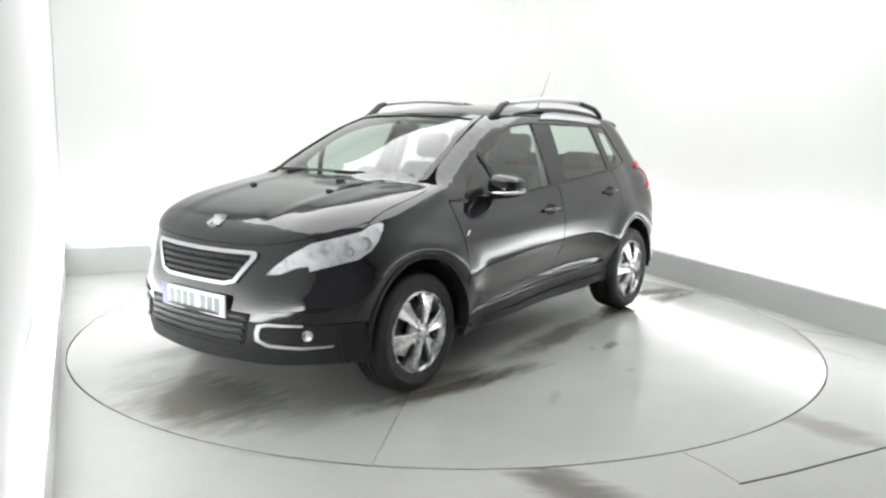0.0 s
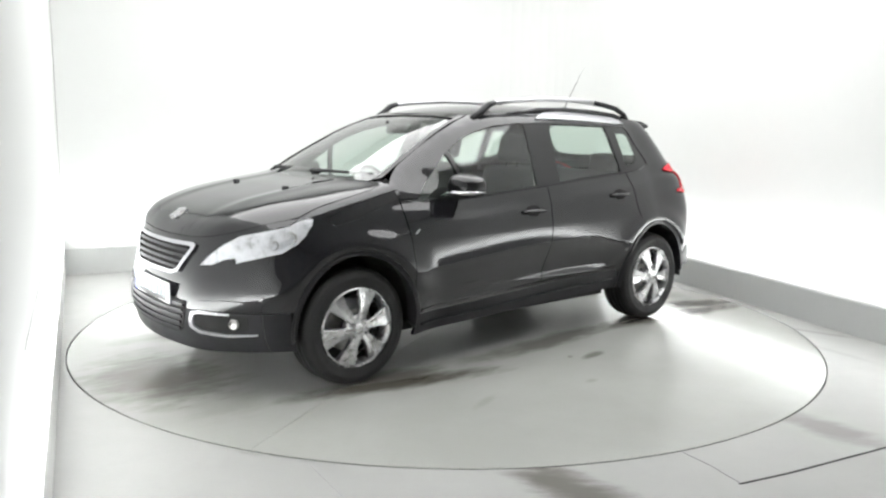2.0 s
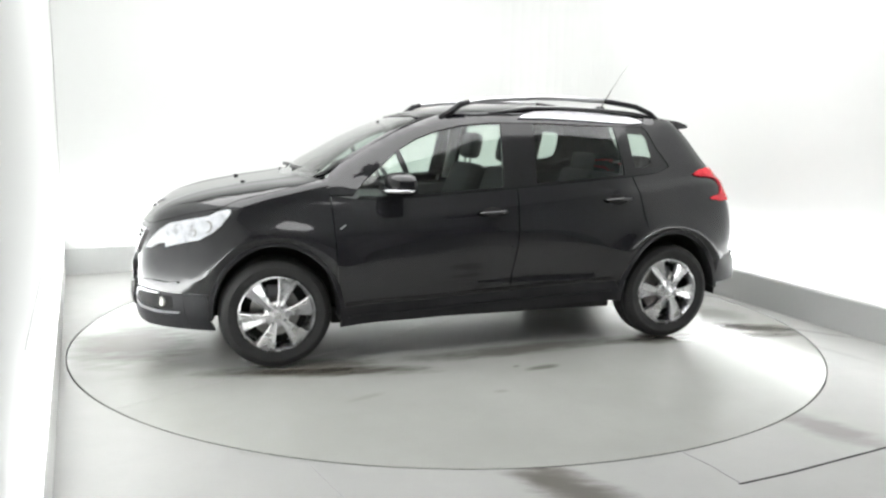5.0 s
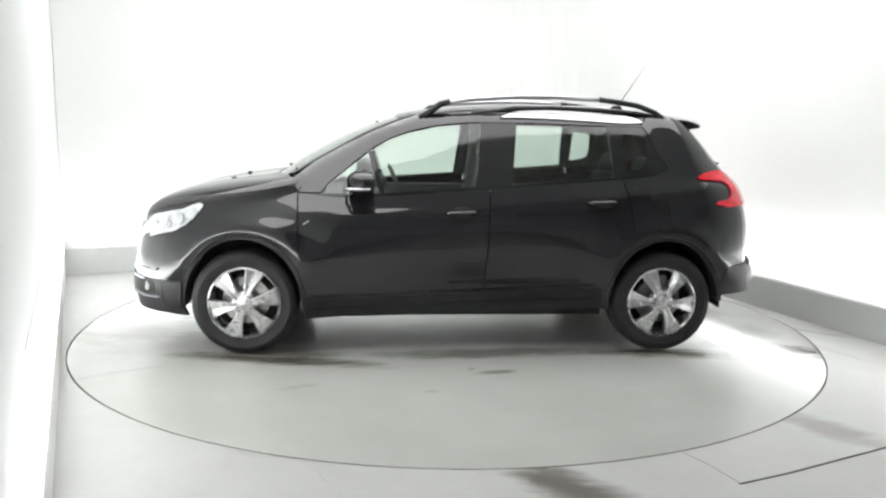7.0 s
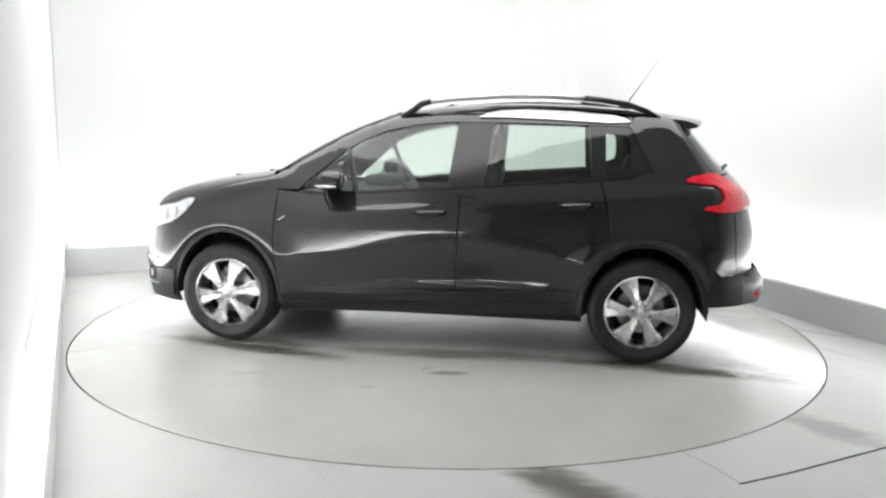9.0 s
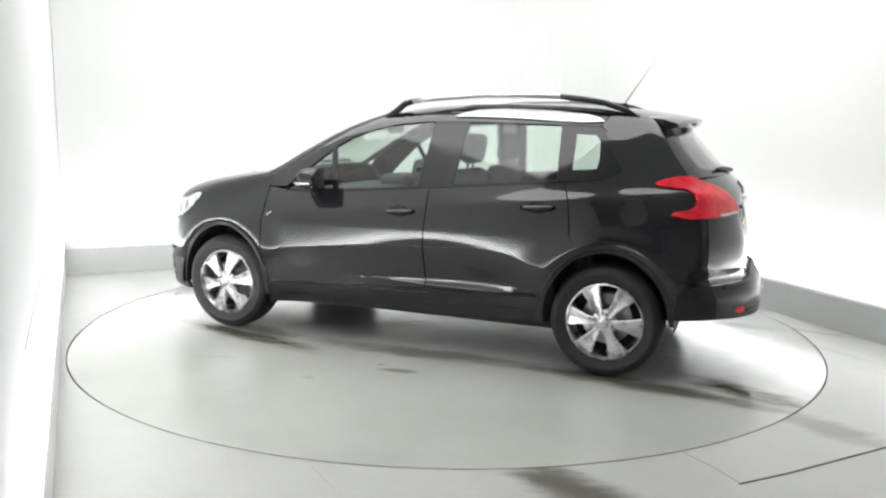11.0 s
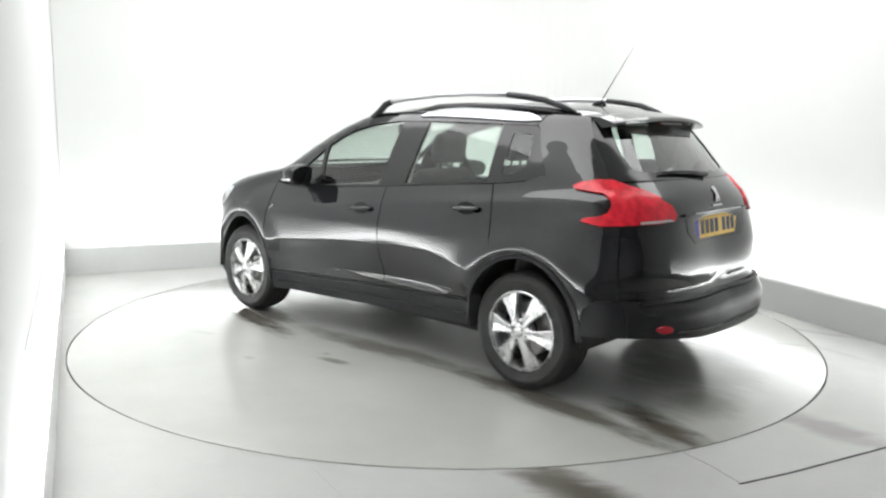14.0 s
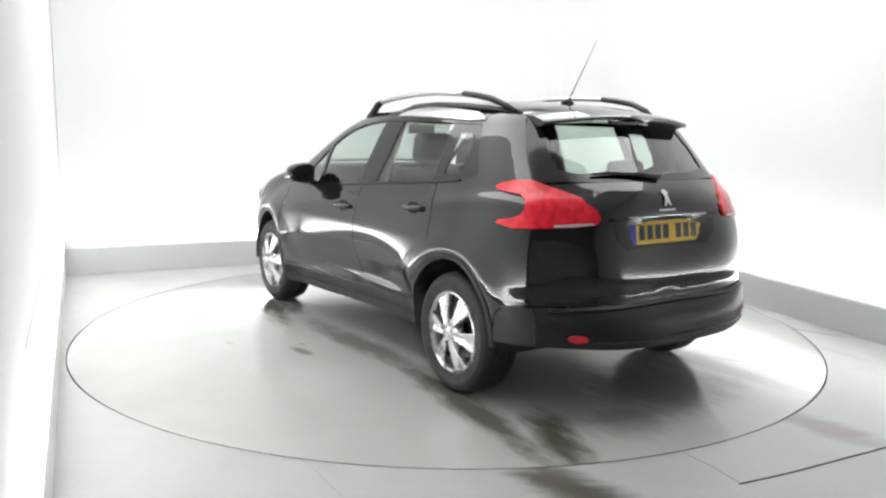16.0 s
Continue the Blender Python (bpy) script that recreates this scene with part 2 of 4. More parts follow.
def build_booth():
    d1, d2 = Vector((0.909, 0.416)), Vector((0.352, -0.936))
    A, K = Vector((-3.42, 1.445)), Vector((1.352, 3.630))
    path = [tuple(A + d1 * 0.003)]
    for k in range(15):
        t = k / 14
        path.append(tuple((K - d1 * 0.9) * (1 - t) ** 2 + K * (2 * t * (1 - t)) + (K + d2 * 0.9) * t**2))
    path.append(tuple(K + d2 * 9.3))
    bm = bmesh.new()
    prism(bm, strip(path, 0.0, 0.14), 0.0, 3.5)
    tagged(link("wall_back", bm, WALL), "smooth white painted studio wall with a rounded corner", "wall", kind="structure")
    bm = bmesh.new()
    prism(bm, strip(path, -0.014, -0.002), 0.0, 0.232)
    tagged(link("baseboard", bm, BAND), "pale grey skirting band along the white wall", "baseboard", kind="structure")
    dl = Vector((0.4284, -0.9036))
    left = [tuple(A - dl * 0.16), tuple(A + dl * 6.42)]
    bm = bmesh.new()
    prism(bm, strip(left, 0.0, -0.12), 0.0, 3.5)
    tagged(link("wall_left", bm, WALL), "plain white studio side wall with a fine seam", "wall", kind="structure")
    # fine raised seam on the side wall
    bm = bmesh.new()
    prism(bm, strip([tuple(A + dl * 4.35), tuple(A + dl * 5.5)], 0.0005, 0.002), 0.79, 0.7915)
    tagged(link("wall_seam", bm, SEAM), "thin grey seam along the white side wall", "wall", kind="structure")

    # floor sheet with the round opening for the table
    bm = bmesh.new()
    n, r0 = 192, TABLE_R + 0.0105
    inner, outer, low = [], [], []
    for k in range(n):
        a = 2 * math.pi * k / n
        c, s = math.cos(a), math.sin(a)
        inner.append(bm.verts.new((r0 * c, r0 * s, 0)))
        low.append(bm.verts.new((r0 * c, r0 * s, -0.12)))
        outer.append(bm.verts.new((11 * c, 11 * s, 0)))
    for k in range(n):
        j = (k + 1) % n
        bm.faces.new((inner[k], outer[k], outer[j], inner[j]))
        bm.faces.new((inner[k], inner[j], low[j], low[k]))
    bmesh.ops.recalc_face_normals(bm, faces=bm.faces)
    tagged(link("floor", bm, FLOOR), "pale grey painted studio floor, scuffed and stained", "floor", kind="structure")
    bm = bmesh.new()
    bmesh.ops.create_circle(bm, cap_ends=True, radius=TABLE_R + 0.2, segments=96)
    bmesh.ops.translate(bm, verts=bm.verts, vec=(0, 0, -0.121))
    tagged(link("floor_pit", bm, GAP), "dark pit under the turntable edge", "floor", kind="structure")

    # joints cut in the floor screed
    for pts in (((1.16, -2.532), (1.40, -2.424), (1.95, -2.139), (2.9, -1.64)), ((-0.56, -2.40), (-0.365, -2.711), (-0.30, -2.85)),
                ((1.02, -2.225), (1.10, -2.36), (1.17, -2.53))):
        bm = bmesh.new()
        wide = 0.0045 if len(pts) == 4 else 0.0018
        prism(bm, strip(pts, -wide, wide), -0.02, 0.0022)
        tagged(link("floor_joint", bm, GAP if len(pts) == 4 else SEAM), "thin dark joint line in the painted floor", "floor", kind="structure")

    # plain hall round the open side, and the ceiling
    for name, lo, hi in (("wall_hall_front", (-8, -8.2, 0), (9, -8, 3.5)), ("wall_hall_west", (-8.2, -8, 0), (-8, 7, 3.5)),
                         ("wall_hall_east", (9, -8, 0), (9.2, 7, 3.5)), ("wall_hall_north", (-8, 7, 0), (9, 7.2, 3.5))):
        bm = bmesh.new()
        box(bm, lo, hi)
        tagged(link(name, bm, OUTER), "plain pale wall of the surrounding hall", "wall", kind="structure")
    bm = bmesh.new()
    box(bm, (-8.2, -8.2, 3.5), (9.2, 7.2, 3.65))
    tagged(link("ceiling", bm, WALL), "plain white ceiling above the light panels", "ceiling", kind="structure")

    # unseen wash lamps added above the skirting's edge, to brighten wall foot and reflections
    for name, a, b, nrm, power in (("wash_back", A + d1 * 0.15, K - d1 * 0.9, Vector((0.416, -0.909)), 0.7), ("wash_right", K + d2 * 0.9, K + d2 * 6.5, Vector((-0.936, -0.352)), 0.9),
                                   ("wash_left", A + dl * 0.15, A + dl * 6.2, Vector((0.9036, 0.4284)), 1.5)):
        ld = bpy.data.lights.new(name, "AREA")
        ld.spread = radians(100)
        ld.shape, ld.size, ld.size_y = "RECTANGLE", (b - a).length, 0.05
        ld.energy, ld.color = WASH_FILL * (b - a).length * power, (0.98, 0.99, 1.0)
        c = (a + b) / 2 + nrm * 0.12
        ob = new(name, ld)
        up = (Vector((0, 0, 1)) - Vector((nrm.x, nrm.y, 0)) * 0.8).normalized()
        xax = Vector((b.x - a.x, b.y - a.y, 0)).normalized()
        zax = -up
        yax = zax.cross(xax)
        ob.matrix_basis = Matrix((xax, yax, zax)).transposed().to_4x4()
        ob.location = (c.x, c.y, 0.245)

    # large lit ceiling panels over the booth
    first = None
    for i in range(4):
        for j in range(3):
            c = Vector((0.18, -0.85)) + d1 * (i - 1.5) * 1.42 + Vector((0.416, -0.909)) * (j - 1.5) * 1.42
            m = pose(c.x, c.y, 3.38, 0, 0, 24.6)
            if first is None:
                first = new("ceiling_light")
                bm = bmesh.new()
                for lo, hi in (((-0.709, -0.709, 0), (0.709, -0.70, 0.1)), ((-0.709, 0.70, 0), (0.709, 0.709, 0.1)), ((-0.709, -0.70, 0), (-0.70, 0.70, 0.1)),
                               ((0.70, -0.70, 0), (0.709, 0.70, 0.1)), ((-0.709, -0.709, 0.1), (0.709, 0.709, 0.12))):
                    box(bm, lo, hi)
                part("frame", bm, STEEL_FRAME, first)
                bm = bmesh.new()
                box(bm, (-0.7098, -0.7098, -0.012), (0.7098, 0.7098, -0.002))
                part("diffuser", bm, DIFFUSER, first, "evenly lit white diffuser")
                tagged(first, "square white lit studio ceiling panel", "light panel", "ceiling light panels")
                first.matrix_basis = m
            else:
                copy_thing(first, m)


def build_table():
    table = new("turntable")
    tagged(table, "large round grey turntable, wet-stained and worn", "turntable")
    # deck in two halves that meet at a radial joint
    for a0, a1 in ((0.0, math.pi), (math.pi, 2 * math.pi)):
        bm = bmesh.new()
        turn = math.radians(30.5)
        pts = [(TABLE_R * math.cos(a0 + turn + (a1 - a0) * k / 96), TABLE_R * math.sin(a0 + turn + (a1 - a0) * k / 96)) for k in range(97)]
        mid = Vector((math.cos((a0 + a1) / 2 + turn), math.sin((a0 + a1) / 2 + turn))) * 0.0016
        prism(bm, [(x + mid.x, y + mid.y) for x, y in pts], -0.05, 0.0)
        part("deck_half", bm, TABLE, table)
    bm = bmesh.new()
    lathe(bm, [(TABLE_R - 0.02, -0.055), (TABLE_R + 0.005, -0.055), (TABLE_R + 0.005, -0.004), (TABLE_R + 0.001, -0.002)], 192, "z")
    part("rim", bm, GAP, table, "dark steel rim")
    return table


# ---------------------------------------------------------------- the car's skin
LEVELS = []


def level(z, f0, f1, f2, f3, s4, s5, s6, r7, r8, r9):
    """Plan outline of the body at a height, from the nose round one side to the tail."""
    LEVELS.append((z, [(f0, 0.0), f1, f2, f3, s4, (-0.3, s5), s6, r7, r8, (r9, 0.0)]))


level(0.22, 2.035, (2.015, .25), (1.95, .49), (1.72, .72), (1.27, .80), .775, (-1.27, .79), (-1.74, .69), (-1.89, .44), -1.96)
level(0.35, 2.055, (2.04, .25), (1.985, .47), (1.76, .715), (1.27, .83), .793, (-1.27, .83), (-1.84, .72), (-2.005, .44), -2.055)
level(0.46, 2.04, (2.028, .25), (1.985, .47), (1.765, .715), (1.27, .83), .801, (-1.27, .83), (-1.84, .72), (-2.01, .46), -2.045)
level(0.52, 2.03, (2.018, .25), (1.98, .47), (1.765, .715), (1.27, .825), .806, (-1.27, .83), (-1.82, .72), (-1.98, .46), -2.015)
level(0.57, 2.025, (2.012, .25), (1.97, .47), (1.755, .715), (1.27, .82), .812, (-1.27, .825), (-1.795, .725), (-1.925, .48), -1.945)
level(0.65, 2.01, (1.998, .25), (1.945, .47), (1.74, .715), (1.27, .815), .817, (-1.27, .82), (-1.785, 0.735), (-1.93, 0.50), -1.95)
level(0.75, 1.985, (1.97, .25), (1.915, .47), (1.71, .72), (1.27, .807), .820, (-1.27, .81), (-1.78, 0.73), (-1.925, 0.50), -1.935)
level(0.83, 1.94, (1.932, .25), (1.88, .50), (1.665, .72), (1.22, .785), .807, (-1.27, .795), (-1.775, 0.718), (-1.91, 0.49), -1.908)
level(0.90, 1.85, (1.842, .25), (1.795, .52), (1.56, .722), (1.15, .76), .788, (-1.27, .78), (-1.765, 0.70), (-1.89, 0.485), -1.902)
level(0.96, 1.68, (1.675, .25), (1.64, .52), (1.405, .713), (0.98, .737), .772, (-1.27, .76), (-1.745, 0.682), (-1.875, 0.475), -1.915)
level(1.02, 1.38, (1.376, .25), (1.34, .52), (1.16, .69), (0.85, .712), .748, (-1.27, .735), (-1.725, 0.665), (-1.845, 0.46), -1.91)
level(1.06, 1.13, (1.125, .25), (1.08, .50), (0.985, .66), (0.75, .69), .730, (-1.27, .715), (-1.70, .638), (-1.815, .43), -1.885)
level(1.15, 0.99, (0.98, .25), (0.93, .46), (0.83, .618), (0.62, .657), .690, (-1.25, .68), (-1.635, .605), (-1.735, .40), -1.795)
level(1.25, 0.81, (0.80, .25), (0.75, .44), (0.65, .583), (0.45, .618), .645, (-1.22, .635), (-1.565, .572), (-1.65, .38), -1.705)
level(1.35, 0.61, (0.60, .23), (0.55, .42), (0.45, .545), (0.25, .578), .598, (-1.18, .588), (-1.495, .535), (-1.565, .355), -1.615)
level(1.44, 0.36, (0.345, .22), (0.30, .39), (0.205, .487), (0.02, .523), .540, (-1.10, .525), (-1.425, .475), (-1.49, .32), -1.53)
level(1.48, 0.22, (0.205, .2), (0.16, .34), (0.07, .42), (-0.06, .455), .475, (-1.05, .455), (-1.365, .395), (-1.42, .26), -1.455)

SEG = 20
# outlines are drawn on a narrower plan and brought to the full width
WIDE = 1.045
ZS = np.linspace(0.2, 1.5, 261)


def slopes(x, y):
    h, d = np.diff(x), np.diff(y, axis=0) / np.diff(x)[:, None]
    m = np.zeros_like(y)
    m[0], m[-1] = d[0], d[-1]
    for i in range(1, len(x) - 1):
        same = d[i - 1] * d[i] > 0
        w1, w2 = 2 * h[i] + h[i - 1], h[i] + 2 * h[i - 1]
        with np.errstate(divide="ignore", invalid="ignore"):
            m[i] = np.where(same, (w1 + w2) / (w1 / d[i - 1] + w2 / d[i]), 0)
    return m


def make_rings():
    zk = np.array([l[0] for l in LEVELS])
    ck = np.array([np.ravel(l[1]) for l in LEVELS])
    mk = slopes(zk, ck)
    rings = []
    for z in ZS:
        i = int(np.clip(np.searchsorted(zk, z) - 1, 0, len(zk) - 2))
        h = zk[i + 1] - zk[i]
        t = (z - zk[i]) / h
        if t < 0 or t > 1:
            row = ck[i if t < 0 else i + 1] + mk[i if t < 0 else i + 1] * (z - zk[i if t < 0 else i + 1])
        else:
            row = (2 * t**3 - 3 * t**2 + 1) * ck[i] + (t**3 - 2 * t**2 + t) * h * mk[i] + (3 * t**2 - 2 * t**3) * ck[i + 1] + (t**3 - t**2) * h * mk[i + 1]
        p = row.reshape(-1, 2)
        q = np.vstack([p[1] * [1, -1], p, p[-2] * [1, -1]])
        d = np.linalg.norm(np.diff(q, axis=0), axis=1)
        v = np.diff(q, axis=0) / d[:, None]
        tan = (v[:-1] * d[1:, None] + v[1:] * d[:-1, None]) / (d[:-1] + d[1:])[:, None]
        out = []
        for k in range(9):
            u = np.linspace(0, 1, SEG, endpoint=False)[:, None]
            L = d[k + 1]
            out.append((2 * u**3 - 3 * u**2 + 1) * p[k] + (u**3 - 2 * u**2 + u) * L * tan[k] + (3 * u**2 - 2 * u**3) * p[k + 1] + (u**3 - u**2) * L * tan[k + 1])
        out.append(p[-1:])
        rings.append(np.vstack(out))
    return np.array(rings)


RINGS = make_rings()
SS = np.linspace(0, 9, RINGS.shape[1])


def ring_at(z):
    k = float(np.clip((z - ZS[0]) / (ZS[1] - ZS[0]), 0, len(ZS) - 1.001))
    i = int(k)
    return RINGS[i] * (1 - (k - i)) + RINGS[i + 1] * (k - i)


HUB_X, HUB_Z, HUB_R = 1.2685, 0.315, 0.315
TOP_X = [-1.62, -1.5, -1.3, -0.9, -0.4, 0.0, 0.2, 0.4]
TOP_Z = [1.435, 1.465, 1.494, 1.522, 1.527, 1.505, 1.479, 1.44]


CREASE_X = [-0.98, -0.88, -0.80, -0.70, -0.59, -0.40, -0.19, 0.0, 0.2, 0.43, 0.60, 0.70, 0.80, 0.93]
CREASE_Z = [0.61, 0.612, 0.622, 0.648, 0.664, 0.665, 0.657, 0.650, 0.640, 0.622, 0.606, 0.598, 0.592, 0.592]
BLADE_X = [-0.82, -0.70, -0.5, -0.2, 0.15, 0.46, 0.50]
BLADE_T = [0.452, 0.465, 0.466, 0.460, 0.447, 0.426, 0.42]
BLADE_B = [0.452, 0.425, 0.416, 0.418, 0.430, 0.421, 0.42]


def relief(x, z):
    """Flared arches and the scalloped lower door."""
    out = 0.0
    for hx in (HUB_X, -HUB_X):
        r = math.hypot((x - hx) / 0.96, z - HUB_Z)
        out += 0.022 * math.exp(-((r - 0.443) / (0.08 if r > 0.443 else 0.045)) ** 2) * min(1.0, max(0.0, (z - 0.44) / 0.14))
    # crease along the doors: the skin below it tucks under
    if -0.98 < x < 0.99:
        d = float(np.interp(x, CREASE_X, CREASE_Z)) - z
        fade = min(1.0, (x + 0.98) / 0.12, (0.99 - x) / 0.30)
        fade = fade * fade * (3 - 2 * fade)
        if d > 0:
            out -= fade * 0.27 * min(d, 0.22)
        # raised blade above the sill, its upper face turned to the sky
        zt, zb = float(np.interp(x, BLADE_X, BLADE_T)), float(np.interp(x, BLADE_X, BLADE_B))
        if zt - zb > 0.002:
            h = 0.40 * (zt - zb)
            if zb <= z < zt:
                out += h * (zt - z) / (zt - zb)
            elif z < zb:
                out += h * max(0.0, 1 - (zb - z) / 0.05)
    # shoulder crease at handle height
    zl = 0.885 - 0.085 * x
    out += 0.006 * math.exp(-((z - zl) / 0.03) ** 2) * max(0.0, 1 - abs((x + 0.4) / 1.25) ** 4)
    return out


def skin(mode, u, v):
    """A point of the body from two of its coordinates: x side (x, z), f front (y, z), r rear (y, z), h bonnet (x, y), t roof (x, y), s wrap (s, z)."""
    if mode in "xfrs":
        ring = ring_at(v)
        if mode == "x":
            x, y, z = u, float(np.interp(-u, -ring[2 * SEG:, 0], ring[2 * SEG:, 1])), v
        elif mode == "f":
            x, y, z = float(np.interp(abs(u), ring[:4 * SEG + 1, 1], ring[:4 * SEG + 1, 0])), u, v
        elif mode == "r":
            tail = ring[6 * SEG + 4:][::-1]
            x, y, z = float(np.interp(abs(u), tail[:, 1], tail[:, 0])), u, v
        else:
            x, y, z = float(np.interp(u, SS, ring[:, 0])), float(np.interp(u, SS, ring[:, 1])), v
        side = min(1.0, max(0.0, (abs(y) - 0.55) / 0.15))
        if side:
            y += math.copysign(1.0, y) * relief(x, z) * side
        return Vector((x, y, z))
    if mode == "h":
        i = int(min(abs(v) / 0.005, 151))
        col = HOOD[i] * (1 - (abs(v) / 0.005 - i)) + HOOD[i + 1] * (abs(v) / 0.005 - i)
        z = float(np.interp(-u, -col, HOOD_Z))
        fold = 0.006 * math.exp(-((abs(v) - 0.36 - 0.05 * (1.6 - u)) / 0.05) ** 2) * min(1, max(0, (1.95 - u) / 0.3))
        return Vector((u, v, z + fold))
    zc = float(np.interp(u, TOP_X, TOP_Z))
    return Vector((u, v, zc - 0.038 * (v / 0.48) ** 2 - 0.02 * (v / 0.5) ** 6))


def surf(mode, u, v):
    """A point of the skin at the car's full width."""
    p = skin(mode, u, v)
    return Vector((p.x, p.y * WIDE, p.z))


HOOD_Z = np.linspace(0.66, 1.085, 120)
HOOD = np.array([[np.interp(y, ring_at(z)[:4 * SEG + 1, 1], ring_at(z)[:4 * SEG + 1, 0]) for z in HOOD_Z] for y in np.arange(0, 0.77, 0.005)])


def to_s(kind, val, z):
    ring = ring_at(z)
    if kind == "x":
        return float(np.interp(-val, -ring[2 * SEG:, 0], SS[2 * SEG:]))
    if kind == "f":
        return float(np.interp(val, ring[:4 * SEG + 1, 1], SS[:4 * SEG + 1]))
    return float(np.interp(val, ring[6 * SEG + 4:, 1][::-1], SS[6 * SEG + 4:][::-1]))


def panel_mesh(pts, mode, side=1, off=0.0, thick=0.02, step=0.05, fine=0.0):
    """A piece of skin inside an outline, with its edges turned in."""
    bm = bmesh.new()
    if mode == "s":
        pts = [(to_s(k, a, z), z) for k, a, z in pts]
    face = bm.faces.new([bm.verts.new((u, v, 0)) for u, v in pts])
    face.normal_update()
    bmesh.ops.triangulate(bm, faces=[face])
    for ax in (0, 1):
        st = fine if fine and ax else step * (2.2 if mode == "s" and ax == 0 else 1)
        lo, hi = min(p[ax] for p in pts), max(p[ax] for p in pts)
        k = math.floor(lo / st) + 1
        while k * st < hi - 1e-4:
            nor = (1, 0, 0) if ax == 0 else (0, 1, 0)
            bmesh.ops.bisect_plane(bm, geom=bm.verts[:] + bm.edges[:] + bm.faces[:], dist=1e-5, plane_co=tuple(c * k * st for c in nor), plane_no=nor)
            k += 1
    # rows of the mesh follow the door creases
    if fine and mode == "x":
        for v in bm.verts:
            if v.is_boundary or not -0.98 < v.co.x < 0.93:
                continue
            for xs, zs in ((CREASE_X, CREASE_Z), (BLADE_X, BLADE_T), (BLADE_X, BLADE_B)):
                if xs[0] < v.co.x < xs[-1] and abs(v.co.y - float(np.interp(v.co.x, xs, zs))) < 0.55 * fine:
                    v.co.y = float(np.interp(v.co.x, xs, zs))
                    break
    normals = {}
    for v in bm.verts:
        a, b = v.co.x, v.co.y
        e = 0.004
        p = surf(mode, a, b)
        n = (surf(mode, a + e, b) - surf(mode, a - e, b)).cross(surf(mode, a, b + e) - surf(mode, a, b - e))
        n = n.normalized() if n.length > 1e-12 else Vector((0, 1, 0))
        if mode == "x" or mode == "s":
            ref = Vector((p.x * 0.35, 1 if p.y >= 0 else -1, 0.2))
        elif mode == "f":
            ref = Vector((1, 0, 0.3))
        elif mode == "r":
            ref = Vector((-1, 0, 0.1))
        else:
            ref = Vector((0.2, 0, 1))
        if n.dot(ref) < 0:
            n = -n
        normals[v] = n
        v.co = p + n * off
    bm.normal_update()
    test = sum(f.normal.dot(normals[f.verts[0]]) for f in bm.faces)
    if test < 0:
        bmesh.ops.reverse_faces(bm, faces=bm.faces[:])
    for f in bm.faces:
        f.smooth = True
    if thick:
        rim = [e for e in bm.edges if e.is_boundary]
        ext = bmesh.ops.extrude_edge_only(bm, edges=rim)
        for v in [g for g in ext["geom"] if isinstance(g, bmesh.types.BMVert)]:
            near = [e.other_vert(v) for e in v.link_edges if e.other_vert(v) in normals]
            if near:
                v.co -= normals[near[0]] * thick
        for e in rim:
            e.smooth = False
    if side < 0:
        for v in bm.verts:
            v.co.y = -v.co.y
        bmesh.ops.reverse_faces(bm, faces=bm.faces[:])
    return bm


def panel(name, pts, mode, mat, parent, side=1, off=0.0, thick=0.02, step=0.05, label="", fine=0.0):
    return part(name, panel_mesh(pts, mode, side, off, thick, step, fine), mat, parent, label)


def both(name, pts, mode, mat, parent, label="", **kw):
    return [panel(name, pts, mode, mat, parent, s, label=label, **kw) for s in (1, -1)]


def mirrored(half):
    """A whole outline from its half with y >= 0, centre points first and last."""
    return half + [(-y, z) for y, z in half[::-1] if y > 1e-6]


def mirrored_x(half):
    return half + [(x, -y) for x, y in half[::-1] if y > 1e-6]


def arch(hx, rx, rz, a0, a1, n=18, zc=HUB_Z):
    return [(hx + rx * math.cos(math.radians(a0 + (a1 - a0) * k / n)), zc + rz * math.sin(math.radians(a0 + (a1 - a0) * k / n))) for k in range(n + 1)]


# ---------------------------------------------------------------- wheels
def spoke_mesh(turn):
    """One flared spoke with a bright face, in the wheel's space (outside is +y)."""
    bm = bmesh.new()
    rows = []
    for r, h0, h1, y in ((0.045, -0.020, 0.020, 0.030), (0.085, -0.024, 0.025, 0.026), (0.13, -0.033, 0.036, 0.018),
                         (0.17, -0.045, 0.049, 0.010), (0.198, -0.054, 0.058, 0.004)):
        rows.append([Vector((r, y - 0.030, h0 * 0.9)), Vector((r, y - 0.004, h0)), Vector((r, y, h0 + 0.005)), Vector((r, y - 0.006, 0.0)), Vector((r, y, h1 - 0.005)),
                     Vector((r, y - 0.004, h1)), Vector((r, y - 0.030, h1 * 0.9))])
    m = Matrix.Rotation(turn, 3, "Y")
    vs = [[bm.verts.new(m @ p) for p in row] for row in rows]
    for a, b in zip(vs, vs[1:]):
        for i in range(6):
            bm.faces.new((a[i], a[i + 1], b[i + 1], b[i]))
    bm.faces.new(vs[0])
    bm.faces.new(vs[-1])
    bmesh.ops.recalc_face_normals(bm, faces=bm.faces)
    return bm


